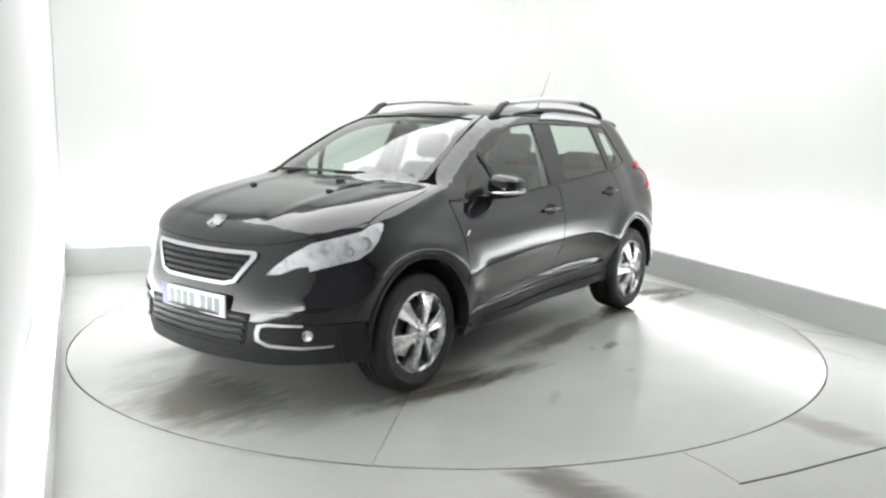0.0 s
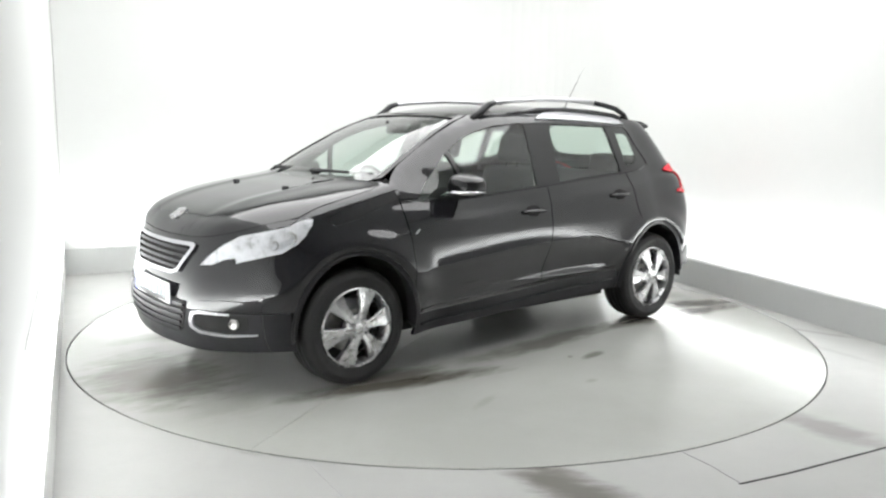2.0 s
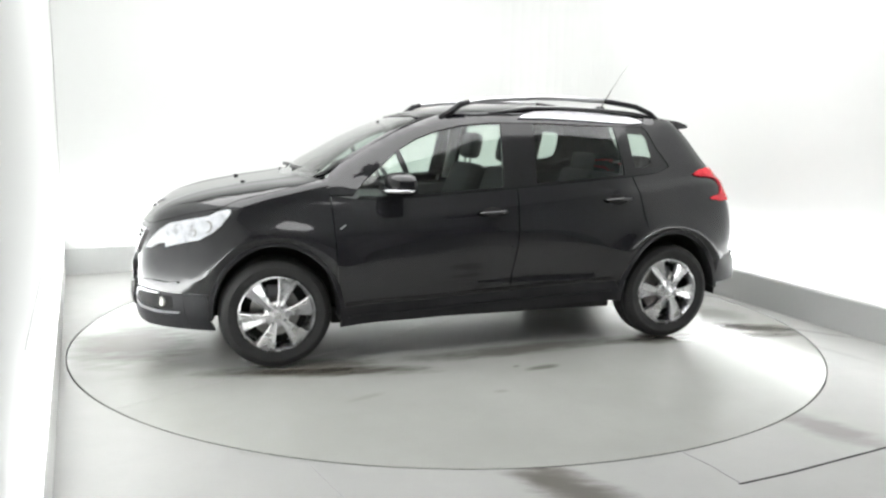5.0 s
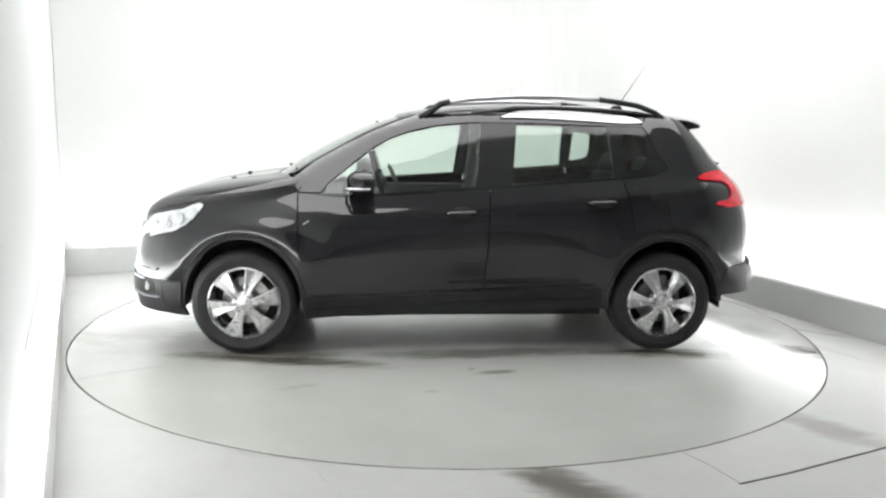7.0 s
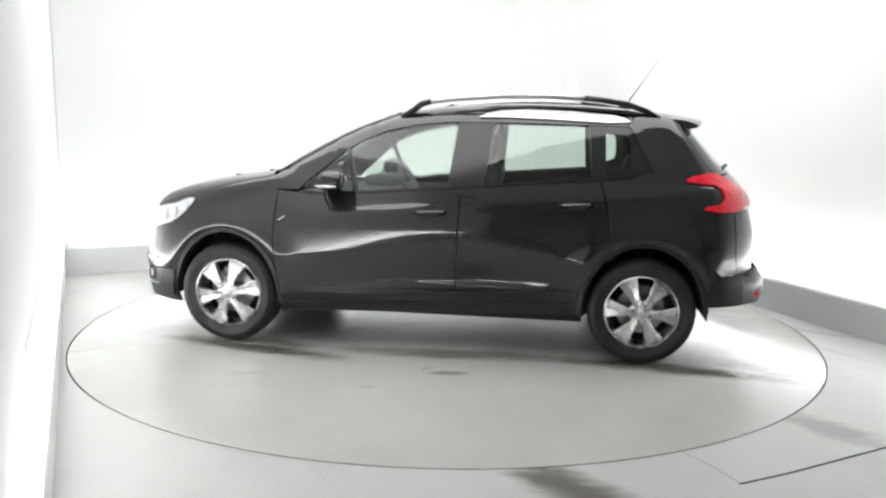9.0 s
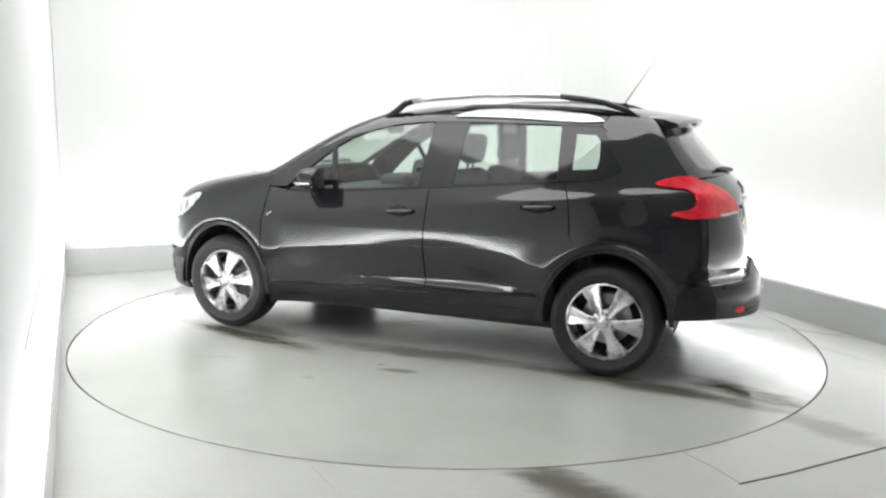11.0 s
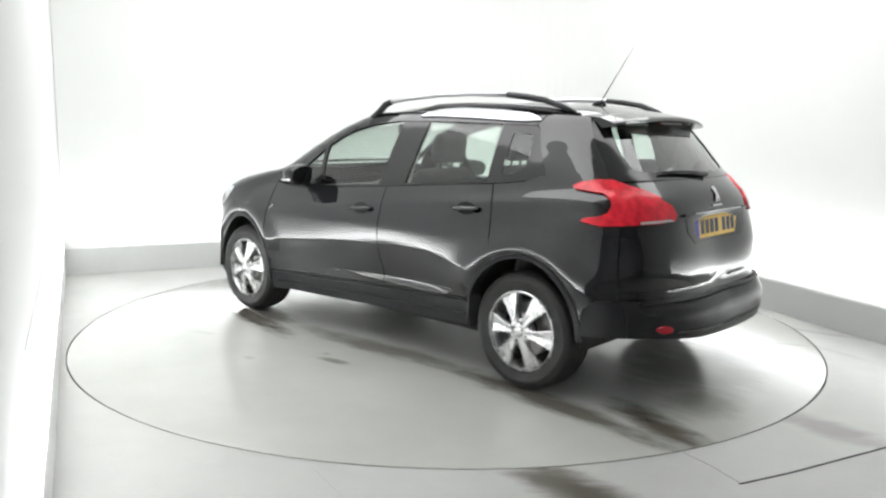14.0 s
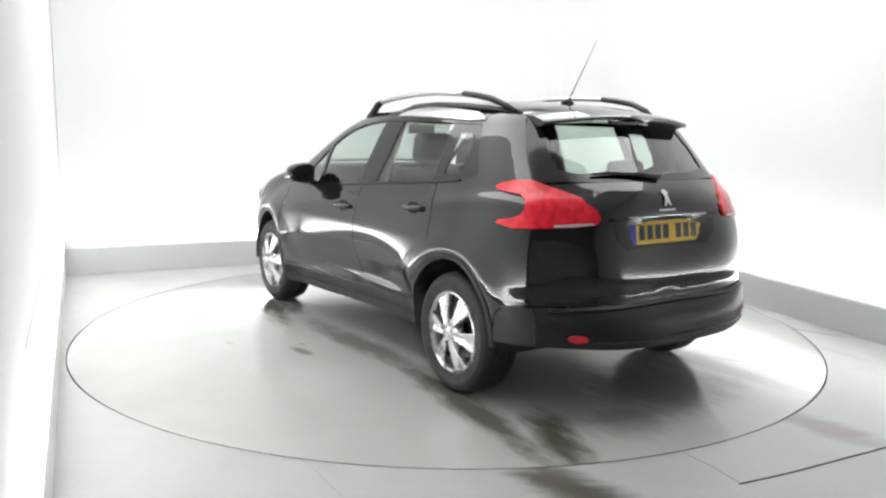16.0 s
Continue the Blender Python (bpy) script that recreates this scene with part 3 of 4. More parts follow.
def groove_mesh(turn):
    """The recessed grey web beside a spoke."""
    bm = bmesh.new()
    m = Matrix.Rotation(turn, 3, "Y")
    pts = [(0.06, 0.012, 0.020), (0.12, 0.004, 0.036), (0.196, -0.012, 0.066), (0.196, -0.020, 0.050), (0.12, -0.012, 0.026), (0.06, 0.0, 0.014)]
    top = [bm.verts.new(m @ Vector(p)) for p in pts]
    low = [bm.verts.new(m @ (Vector(p) - Vector((0, 0.02, 0)))) for p in pts]
    n = len(pts)
    for i in range(n):
        bm.faces.new((top[i], top[(i + 1) % n], low[(i + 1) % n], low[i]))
    bm.faces.new((top[0], top[1], top[4], top[5]))
    bm.faces.new((top[1], top[2], top[3], top[4]))
    bmesh.ops.recalc_face_normals(bm, faces=bm.faces)
    return bm


def build_wheel(car, x, side, turn):
    bm = bmesh.new()
    lathe(bm, [(0.206, 0.012), (0.214, 0.010), (0.216, 0.002), (0.205, -0.004), (0.198, -0.03), (0.190, -0.10), (0.190, -0.17), (0.214, -0.185)], 64)
    wheel = link("wheel", bm, ALLOY, True)
    wheel.parent = car
    wheel.matrix_basis = Matrix.Translation((x, side * 0.828, HUB_Z)) @ (Matrix.Identity(4) if side > 0 else Matrix.Rotation(math.pi, 4, "Z"))
    tagged(wheel, "six-spoke machined alloy wheel rim")

    def sub(name, b, mat, label="", smooth=False):
        ob = link(name, b, mat, smooth)
        ob.parent = wheel
        return tagged(ob, label)

    bm = bmesh.new()
    R = HUB_R
    prof = [(0.212, -0.19), (0.235, -0.205), (0.275, -0.208), (R - 0.012, -0.192), (R - 0.003, -0.165)]
    for g in (-0.135, -0.098, -0.061):
        prof += [(R, g - 0.006), (R - 0.007, g - 0.003), (R - 0.007, g + 0.003), (R, g + 0.006)]
    prof += [(R - 0.003, -0.03), (R - 0.012, -0.004), (0.292, 0.008), (0.278, 0.010), (0.274, 0.014), (0.262, 0.014), (0.258, 0.0115), (0.235, 0.011), (0.222, 0.006), (0.213, -0.004)]
    lathe(bm, prof, 72)
    sub("tyre", bm, RUBBER, "black rubber tyre", True)
    bm = bmesh.new()
    lathe(bm, [(0.0, 0.034), (0.016, 0.0335), (0.026, 0.031), (0.030, 0.024), (0.030, 0.0)], 32)
    sub("hub_cap", bm, ALLOY, "", True)
    bm = bmesh.new()
    lathe(bm, [(0.03, 0.020), (0.062, 0.018), (0.072, 0.008), (0.072, -0.03)], 40)
    sub("hub", bm, ALLOY, "", True)
    bm = bmesh.new()
    lathe(bm, [(0.05, -0.075), (0.14, -0.075), (0.14, -0.10), (0.05, -0.10)], 48)
    sub("brake_disc", bm, DISC, "dull steel brake disc")
    bm = bmesh.new()
    lathe(bm, [(0.0, -0.112), (0.19, -0.112)], 40)
    sub("backplate", bm, LINER)
    bm = bmesh.new()
    box(bm, (-0.05, -0.09, 0.085), (0.05, -0.045, 0.155), 0.012)
    sub("brake_caliper", bm, ALLOY_DARK)
    for k in range(6):
        a = turn + math.radians(60 * k)
        sub("spoke", spoke_mesh(a), ALLOY)
        sub("spoke_web", groove_mesh(a), ALLOY_DARK)
    for k in range(4):
        a = turn + math.radians(90 * k + 22)
        bm = bmesh.new()
        lathe(bm, [(0.0, 0.030), (0.006, 0.030), (0.0085, 0.027), (0.0085, 0.012)], 12)
        bmesh.ops.translate(bm, verts=bm.verts, vec=(0.052 * math.cos(a), 0, 0.052 * math.sin(a)))
        sub("wheel_bolt", bm, ALLOY_DARK)
    return wheel


# ---------------------------------------------------------------- seats
def front_seat(car, y):
    bm = bmesh.new()
    box(bm, (-0.10, y - 0.25, 0.42), (0.38, y + 0.25, 0.58), 0.05, None)
    seat = part("front_seat", bm, FABRIC, car, "charcoal fabric front seat", True)
    bm = bmesh.new()
    m = Matrix.Translation((-0.09, y, 0.56)) @ Matrix.Rotation(radians(-20), 4, "Y")
    box(bm, (-0.09, -0.24, -0.02), (0.05, 0.24, 0.58), 0.05, m)
    part("backrest", bm, FABRIC, seat, "", True)
    bm = bmesh.new()
    m = Matrix.Translation((-0.29, y, 1.14)) @ Matrix.Rotation(radians(-12), 4, "Y")
    box(bm, (-0.05, -0.13, 0.0), (0.05, 0.13, 0.19), 0.045, m)
    for s in (-0.05, 0.05):
        box(bm, (-0.006, s - 0.006, -0.08), (0.006, s + 0.006, 0.02), 0.0, m)
    part("headrest", bm, FABRIC, seat, "", True)


def rear_bench(car):
    bm = bmesh.new()
    box(bm, (-1.05, -0.62, 0.45), (-0.58, 0.62, 0.60), 0.05)
    bench = part("rear_bench", bm, FABRIC, car, "charcoal fabric rear bench seat", True)
    for y0, y1 in ((-0.62, -0.12), (-0.11, 0.62)):
        bm = bmesh.new()
        m = Matrix.Translation((-1.06, 0, 0.55)) @ Matrix.Rotation(radians(-20), 4, "Y")
        box(bm, (-0.06, y0, 0.0), (0.05, y1, 0.54), 0.045, m)
        part("backrest", bm, FABRIC, bench, "", True)
    for y in (-0.37, 0.37):
        bm = bmesh.new()
        m = Matrix.Translation((-1.24, y, 1.04)) @ Matrix.Rotation(radians(-15), 4, "Y")
        box(bm, (-0.04, -0.13, 0.0), (0.045, 0.13, 0.15), 0.035, m)
        part("headrest", bm, FABRIC, bench, "", True)


# ---------------------------------------------------------------- the car
def build_car():
    car = new("car")
    tagged(car, "glossy black compact crossover car with silver roof rails on a turntable", "car")
    corner = [z for z in (0.44, 0.52, 0.57, 0.65, 0.75, 0.83, 0.90)]
    c3 = [(skin("s", 3, z).x, z) for z in corner]
    c3y = [(skin("s", 3, z).y, z) for z in corner]
    low3 = [(skin("s", 3, z).x, z) for z in (0.24, 0.30, 0.38, 0.437)]
    low3y = [(skin("s", 3, z).y, z) for z in (0.24, 0.30, 0.38, 0.437)]

    # front
    lip = [(0.70, 0.893), (0.65, 0.870), (0.59, 0.838), (0.48, 0.808), (0.38, 0.794), (0.30, 0.790), (0.2, 0.787), (0.1, 0.784), (0.0, 0.783)]
    lip = [(a[0] + (b[0] - a[0]) * k / 5, a[1] + (b[1] - a[1]) * k / 5) for a, b in zip(lip, lip[1:]) for k in range(5)] + lip[-1:]
    half = [(0.0, 0.44)] + [(y - 0.0015, z) for y, z in c3y] + lip
    panel("front_bumper", mirrored(half), "f", PAINT, car, step=0.04)
    half = [(0.0, 0.225), (0.45, 0.232)] + [(y - 0.001, z) for y, z in low3y] + [(0.0, 0.437)]
    low = panel("bumper_skirt", mirrored(half), "f", BLACK_PLASTIC, car, step=0.04, label="black grained plastic lower bumper")
    # bonnet
    side = [(1.555, 0.716), (1.50, 0.712), (1.44, 0.708), (1.33, 0.708), (1.22, 0.703), (1.11, 0.690), (1.0, 0.660)]
    half = [(skin("f", y, z + 0.003).x, y) for y, z in lip[::-1]] + side + [(1.065, 0.5), (1.115, 0.3), (1.15, 0.0)]
    panel("bonnet", mirrored_x(half), "h", PAINT, car, step=0.028, thick=0.015)
    # cowl, black, under the wipers
    half = [(1.146, 0.0), (1.111, 0.3), (1.046, 0.5), (0.99, 0.62), (0.955, 0.60), (0.99, 0.45), (1.03, 0.25), (1.05, 0.0)]
    panel("cowl", mirrored_x(half), "h", BLACK_PLASTIC, car, off=-0.012, thick=0.01)
    # wings: from the nose corner to the front door
    wing = [(x + 0.001, z + 0.003) for x, z in c3[:-1]] + [(x, skin("h", x, y + 0.004).z) for x, y in side] + [(0.957, 1.052), (0.957, 0.97), (0.945, 0.64), (0.93, 0.44)] + \
        arch(HUB_X, 0.372, 0.412, 171, 17, 22) + [(1.65, 0.443)]
    both("wing", wing, "x", PAINT, car, step=0.02, fine=0.012)
    both("bumper_side", [(x, z) for x, z in low3] + [(1.64, 0.437), (1.632, 0.30), (1.60, 0.235)], "x", BLACK_PLASTIC, car, step=0.04)

    # arch trims
    def ringpoly(hx, a0, a1, r0, r1):
        return arch(hx, 0.345 * r0, 0.388 * r0, a0, a1, 20) + arch(hx, 0.372 * r1, 0.412 * r1, a1, a0, 20)
    both("arch_trim", ringpoly(HUB_X, -3, 186, 1.0, 1.0), "x", BLACK_PLASTIC, car, off=0.006, thick=0.07, step=0.05, label="black plastic wheel arch trim")
    both("arch_trim", ringpoly(-HUB_X, -6, 178, 1.0, 1.0), "x", BLACK_PLASTIC, car, off=0.006, thick=0.07, step=0.05, label="black plastic wheel arch trim")

    # doors
    both("front_door", [(0.949, 0.967), (0.939, 0.64), (0.925, 0.44), (0.905, 0.345), (0.4, 0.35), (-0.16, 0.368), (-0.176, 0.68), (-0.186, 1.002), (0.30, 0.966), (0.64, 0.944), (0.80, 0.950)],
         "x", PAINT, car, step=0.028, fine=0.008)
    ra = arch(-HUB_X, 0.372, 0.412, 8, 62, 8)
    both("rear_door", [(-0.193, 1.003), (-0.183, 0.68), (-0.167, 0.369), (-0.55, 0.392), (-0.885, 0.405)] + ra + [(-1.055, 0.80), (-1.035, 0.95), (-1.0, 1.066), (-0.70, 1.044)],
         "x", PAINT, car, step=0.028, fine=0.008)
    # quarter panel and rear pillar
    c7 = [(skin("s", 7, z).x + 0.002, z) for z in (0.555, 0.65, 0.75, 0.83, 0.9, 0.96, 1.02, 1.06, 1.12, 1.15, 1.25, 1.35, 1.43)]
    quarter = [(-1.007, 1.067), (-1.042, 0.95), (-1.062, 0.80), (-1.085, 0.685)] + arch(-HUB_X, 0.372, 0.412, 62, 165, 16)[1:] + [(-1.645, 0.50), (-1.70, 0.545)] + c7 + \
        [(-1.20, 1.442), (-1.16, 1.385), (-1.19, 1.36), (-1.235, 1.25), (-1.30, 1.15), (-1.305, 1.125), (-1.20, 1.088)]
    both("quarter_panel", quarter, "x", PAINT, car, step=0.02, fine=0.012)
    # sills
    both("sill", [(0.90, 0.341), (0.4, 0.346), (-0.16, 0.364), (-0.55, 0.388), (-0.885, 0.401), (-0.925, 0.27), (-0.4, 0.243), (0.3, 0.227), (0.91, 0.22)], "x", BLACK_PLASTIC, car, off=-0.004,
         label="black plastic sill panel")
    both("sill_lip", [(0.86, 0.283), (0.3, 0.288), (-0.4, 0.312), (-0.86, 0.338), (-0.86, 0.329), (-0.4, 0.303), (0.3, 0.279), (0.86, 0.274)], "x", BLACK_PLASTIC, car, off=0.008, thick=0.016)
    both("door_moulding", [(0.88, 0.368), (0.4, 0.372), (-0.16, 0.39), (-0.55, 0.414), (-0.86, 0.426), (-0.86, 0.412), (-0.55, 0.400), (-0.16, 0.376), (0.4, 0.358), (0.88, 0.354)], "x", GLOSS_BLACK, car, off=0.006, thick=0.012)

    # screen pillars and the frame above the windows
    out = [(0.985, 1.05), (0.87, 1.143), (0.70, 1.24), (0.53, 1.327), (0.375, 1.392), (0.245, 1.436), (0.05, 1.452), (-0.3, 1.458), (-0.9, 1.455), (-1.19, 1.444)]
    inn = [(-1.155, 1.385), (-0.95, 1.388), (-0.36, 1.398), (-0.09, 1.396), (0.12, 1.376), (0.29, 1.338), (0.42, 1.288), (0.53, 1.225), (0.64, 1.135), (0.77, 1.03), (0.82, 0.972), (0.952, 0.972)]
    both("screen_pillar", out + inn, "x", PAINT, car, step=0.035)
    # gloss black surrounds
    both("window_surround", [(-0.145, 1.396), (-0.37, 1.398), (-0.325, 1.018), (-0.105, 0.998)], "x", GLOSS_BLACK, car, off=-0.004, step=0.06)
    both("window_surround", [(-0.935, 1.387), (-1.0, 1.386), (-1.02, 1.071), (-0.955, 1.066)], "x", GLOSS_BLACK, car, off=-0.004, step=0.06)
    both("quarterlight_bar", [(0.545, 1.214), (0.520, 1.232), (0.435, 0.960), (0.465, 0.957)], "x", GLOSS_BLACK, car, off=0.001, step=0.06)
    both("belt_trim", [(0.80, 0.953), (0.64, 0.947), (0.30, 0.969), (-0.19, 1.005), (-0.70, 1.047), (-1.0, 1.069), (-1.19, 1.090), (-1.18, 1.102), (-0.99, 1.083), (-0.70, 1.060), (-0.19, 1.018), (0.30, 0.982), (0.64, 0.961), (0.78, 0.966)],
         "x", GLOSS_BLACK, car, off=0.003, thick=0.02)
    frit_o = [(-0.995, 1.384), (-1.155, 1.383), (-1.19, 1.358), (-1.235, 1.25), (-1.30, 1.15), (-1.30, 1.127), (-1.20, 1.09), (-1.015, 1.07)]
    frit_i = [(-1.035, 1.12), (-1.10, 1.125), (-1.165, 1.15), (-1.175, 1.20), (-1.165, 1.31), (-1.14, 1.335), (-1.03, 1.34)]
    both("window_frit", frit_o + [(-1.0, 1.10)] + frit_i + [(-1.034, 1.118), (-1.001, 1.098)], "x", GLOSS_BLACK, car, off=-0.004, thick=0.0, step=0.06)
    # glass
    g = dict(off=-0.008, thick=0.004, step=0.07)
    for ob in (both("front_window", [(0.53, 1.222), (0.42, 1.286), (0.29, 1.336), (0.12, 1.374), (-0.09, 1.394), (-0.15, 1.395), (-0.11, 1.0), (0.30, 0.972), (0.45, 0.960)], "x", GLASS_SIDE, car, **g)
               + both("quarterlight", [(0.78, 1.025), (0.64, 1.133), (0.535, 1.220), (0.455, 0.960), (0.64, 0.947), (0.80, 0.953)], "x", GLASS_SIDE, car, **g)
               + both("rear_window", [(-0.365, 1.396), (-0.94, 1.386), (-0.96, 1.066), (-0.70, 1.047), (-0.32, 1.015)], "x", GLASS_SIDE, car, **g)
               + both("rear_quarter_window", [(-0.995, 1.384), (-1.155, 1.383), (-1.19, 1.358), (-1.235, 1.25), (-1.30, 1.15), (-1.30, 1.127), (-1.20, 1.09), (-1.015, 1.07)], "x", GLASS_SIDE, car, **g)):
        ob.visible_shadow = False
    half = [(0.0, 1.055), (0.30, 1.056), (0.48, 1.06), (0.575, 1.075), (0.555, 1.17), (0.525, 1.26), (0.49, 1.35), (0.445, 1.43), (0.3, 1.447), (0.0, 1.452)]
    ws = panel("windscreen", mirrored(half), "f", GLASS_FRONT, car, off=-0.006, thick=0.004, step=0.06)
    ws.visible_shadow = False
    for s in (1, -1):
        panel("screen_edge", [(0.575, 1.068), (0.606, 1.078), (0.580, 1.18), (0.55, 1.26), (0.513, 1.35), (0.463, 1.437), (0.445, 1.432), (0.49, 1.35), (0.525, 1.26), (0.555, 1.17)], "f", GLOSS_BLACK, car, s, off=0.002, thick=0.02)
    panel("screen_header", mirrored([(0.0, 1.438), (0.3, 1.433), (0.44, 1.418), (0.46, 1.437), (0.3, 1.456), (0.0, 1.462)]), "f", GLOSS_BLACK, car, off=0.001, thick=0.01)

    # roof
    half = [(0.345, 0.0), (0.325, 0.22), (0.27, 0.38), (0.16, 0.475), (-0.05, 0.515), (-0.6, 0.53), (-1.1, 0.513), (-1.35, 0.475), (-1.46, 0.43), (-1.50, 0.25), (-1.515, 0.0)]
    panel("roof", mirrored_x(half), "t", PAINT, car, step=0.06, thick=0.02)
    panel("headlining", mirrored_x([(0.25, 0.0), (0.2, 0.36), (-0.1, 0.46), (-0.6, 0.475), (-1.1, 0.46), (-1.38, 0.38), (-1.42, 0.0)]), "t", HEADLINING, car, off=-0.035, thick=0.0, label="pale grey fabric headlining")
    both("roof_trim", [(-0.27, 1.424), (-0.33, 1.448), (-0.40, 1.462), (-0.57, 1.471), (-0.88, 1.458), (-1.07, 1.442), (-1.14, 1.425), (-1.175, 1.405), (-1.05, 1.399), (-0.7, 1.416), (-0.45, 1.424)], "x", SATIN, car, off=0.010, thick=0.02, step=0.04,
         label="satin silver roof edge insert")
    for s in (1, -1):
        y = 0.525 * s
        bm = bmesh.new()
        tube(bm, [(0.045, y, 1.520), (-0.1, y, 1.538), (-0.4, y * 1.01, 1.558), (-0.65, y * 1.01, 1.560), (-0.9, y, 1.548)], 0.020, 12, 0.8)
        rail = part("roof_rail", bm, SATIN, car, "satin silver roof rail with black feet", True)
        bm = bmesh.new()
        tube(bm, [(0.225, y, 1.420), (0.16, y, 1.455), (0.10, y, 1.503), (0.04, y, 1.521)], [0.022, 0.026, 0.025, 0.021], 12, 0.8)
        part("rail_foot", bm, BLACK_PLASTIC, rail, "", True)
        bm = bmesh.new()
        tube(bm, [(-0.898, y, 1.549), (-1.02, y, 1.536), (-1.15, y, 1.516), (-1.27, y * 0.97, 1.476), (-1.33, y * 0.94, 1.445)], [0.021, 0.022, 0.022, 0.02, 0.014], 12, 0.8)
        part("rail_foot", bm, BLACK_PLASTIC, rail, "", True)
        # raised roof step beneath the rail
        bm = bmesh.new()
        y = 0.482 * s
        tube(bm, [(-0.10, y * 1.02, 1.455), (-0.25, y * 1.04, 1.468), (-0.36, y * 1.05, 1.484), (-0.6, y * 1.05, 1.490), (-0.9, y * 1.05, 1.482), (-1.15, y * 1.03, 1.464), (-1.35, y, 1.436)], [0.010, 0.018, 0.022, 0.022, 0.022, 0.022, 0.018], 10, 0.9)
        part("roof_step", bm, PAINT, car, "", True)
    bm = bmesh.new()
    tube(bm, [(-1.13, 0.01, 1.48), (-1.155, 0.01, 1.512), (-1.19, 0.01, 1.52), (-1.215, 0.01, 1.49)], [0.03, 0.022, 0.016, 0.012], 12, 0.9)
    aerial = part("aerial", bm, BLACK_PLASTIC, car, "black whip aerial", True)
    bm = bmesh.new()
    tube(bm, [(-1.175, 0.01, 1.517), (-1.277, 0.01, 1.672), (-1.38, 0.01, 1.827)], [0.0038, 0.0022, 0.0009], 8)
    part("whip", bm, BLACK_PLASTIC, aerial, "", True)

    # spoiler over the rear screen
    bm = bmesh.new()
    rows = []
    for k in range(13):
        y = -0.515 + 1.03 * k / 12
        t = abs(y) / 0.515
        x0, x1 = -1.40, -1.648 + 0.075 * t**2.5
        zt, drop = 1.462 - 0.035 * t**2, 0.030 - 0.004 * t
        row = [(x0, zt + 0.008), ((x0 + x1) / 2, zt + 0.0), (x1 + 0.015, zt - 0.022), (x1, zt - 0.030), (x1 + 0.006, zt - 0.045), (x1 + 0.05, zt - 0.052), (x0 - 0.06, zt - 0.06)]
        rows.append([bm.verts.new((a, y, b)) for a, b in row])
    for a, b in zip(rows, rows[1:]):
        for i in range(6):
            bm.faces.new((a[i], a[i + 1], b[i + 1], b[i]))
        bm.faces.new((a[6], a[0], b[0], b[6]))
    bm.faces.new(rows[0])
    bm.faces.new(rows[-1])
    bmesh.ops.recalc_face_normals(bm, faces=bm.faces)
    spoiler = part("spoiler", bm, PAINT, car)
    bm = bmesh.new()
    box(bm, (-1.628, -0.12, 1.395), (-1.60, 0.12, 1.409), 0.004)
    part("brake_light", bm, RED_DARK, spoiler, "dark red high brake light")

    # tail
    y7 = [(skin("s", 7, z).y - 0.002, z) for z in (0.555, 0.65, 0.75, 0.83, 0.9, 0.96, 1.02, 1.06, 1.10)]
    half = [(0.0, 0.55)] + y7 + [(0.3, 1.115), (0.0, 1.118)]
    gate = panel("tailgate", mirrored(half), "r", PAINT, car, step=0.04)
    half = [(0.0, 1.122), (0.3, 1.119), (0.55, 1.112), (0.59, 1.16), (0.57, 1.25), (0.53, 1.34), (0.47, 1.40), (0.0, 1.415)]
    rs = panel("rear_screen", mirrored(half), "r", GLASS_SIDE, car, off=-0.004, thick=0.004, step=0.06)
    rs.visible_shadow = False
    for s in (1, -1):
        panel("screen_edge", [(0.46, 1.115), (0.622, 1.108), (0.612, 1.15), (0.582, 1.25), (0.542, 1.35), (0.488, 1.43), (0.41, 1.41), (0.455, 1.34), (0.49, 1.25), (0.49, 1.17)], "r", GLOSS_BLACK, car, s, off=0.002, thick=0.015)
    panel("screen_edge", mirrored([(0.0, 1.118), (0.46, 1.113), (0.49, 1.17), (0.42, 1.152), (0.0, 1.146)]), "r", GLOSS_BLACK, car, off=0.002, thick=0.01)
    yb = [(skin("s", 7, z).y, z) for z in (0.372, 0.40, 0.46, 0.52, 0.547)]
    half = [(0.0, 0.340), (0.35, 0.345)] + [(y - 0.001, z) for y, z in yb] + [(0.0, 0.547)]
    panel("rear_bumper", mirrored(half), "r", BLACK_PLASTIC, car, step=0.04, label="black grained plastic rear bumper")
    xb = [(skin("s", 7, z).x, z) for z in (0.372, 0.40, 0.46, 0.52, 0.547)]
    both("bumper_side", xb + [(-1.702, 0.542), (-1.647, 0.497), (-1.635, 0.43), (-1.620, 0.362)], "x", BLACK_PLASTIC, car, step=0.04)
    # tail lamps wrap round the corner
    lamp = [("x", -1.485, 1.082), ("x", -1.53, 1.103), ("x", -1.60, 1.117), ("x", -1.66, 1.116), ("r", 0.585, 1.096), ("r", 0.53, 1.072), ("r", 0.465, 1.035), ("r", 0.425, 0.99), ("r", 0.415, 0.95), ("r", 0.435, 0.925),
            ("r", 0.52, 0.912), ("r", 0.60, 0.910), ("x", -1.74, 0.905), ("x", -1.68, 0.902), ("x", -1.585, 0.918), ("x", -1.60, 0.935), ("x", -1.67, 0.945), ("x", -1.70, 0.965), ("x", -1.705, 1.0), ("x", -1.69, 1.03), ("x", -1.65, 1.052), ("x", -1.56, 1.062), ("x", -1.50, 1.068)]
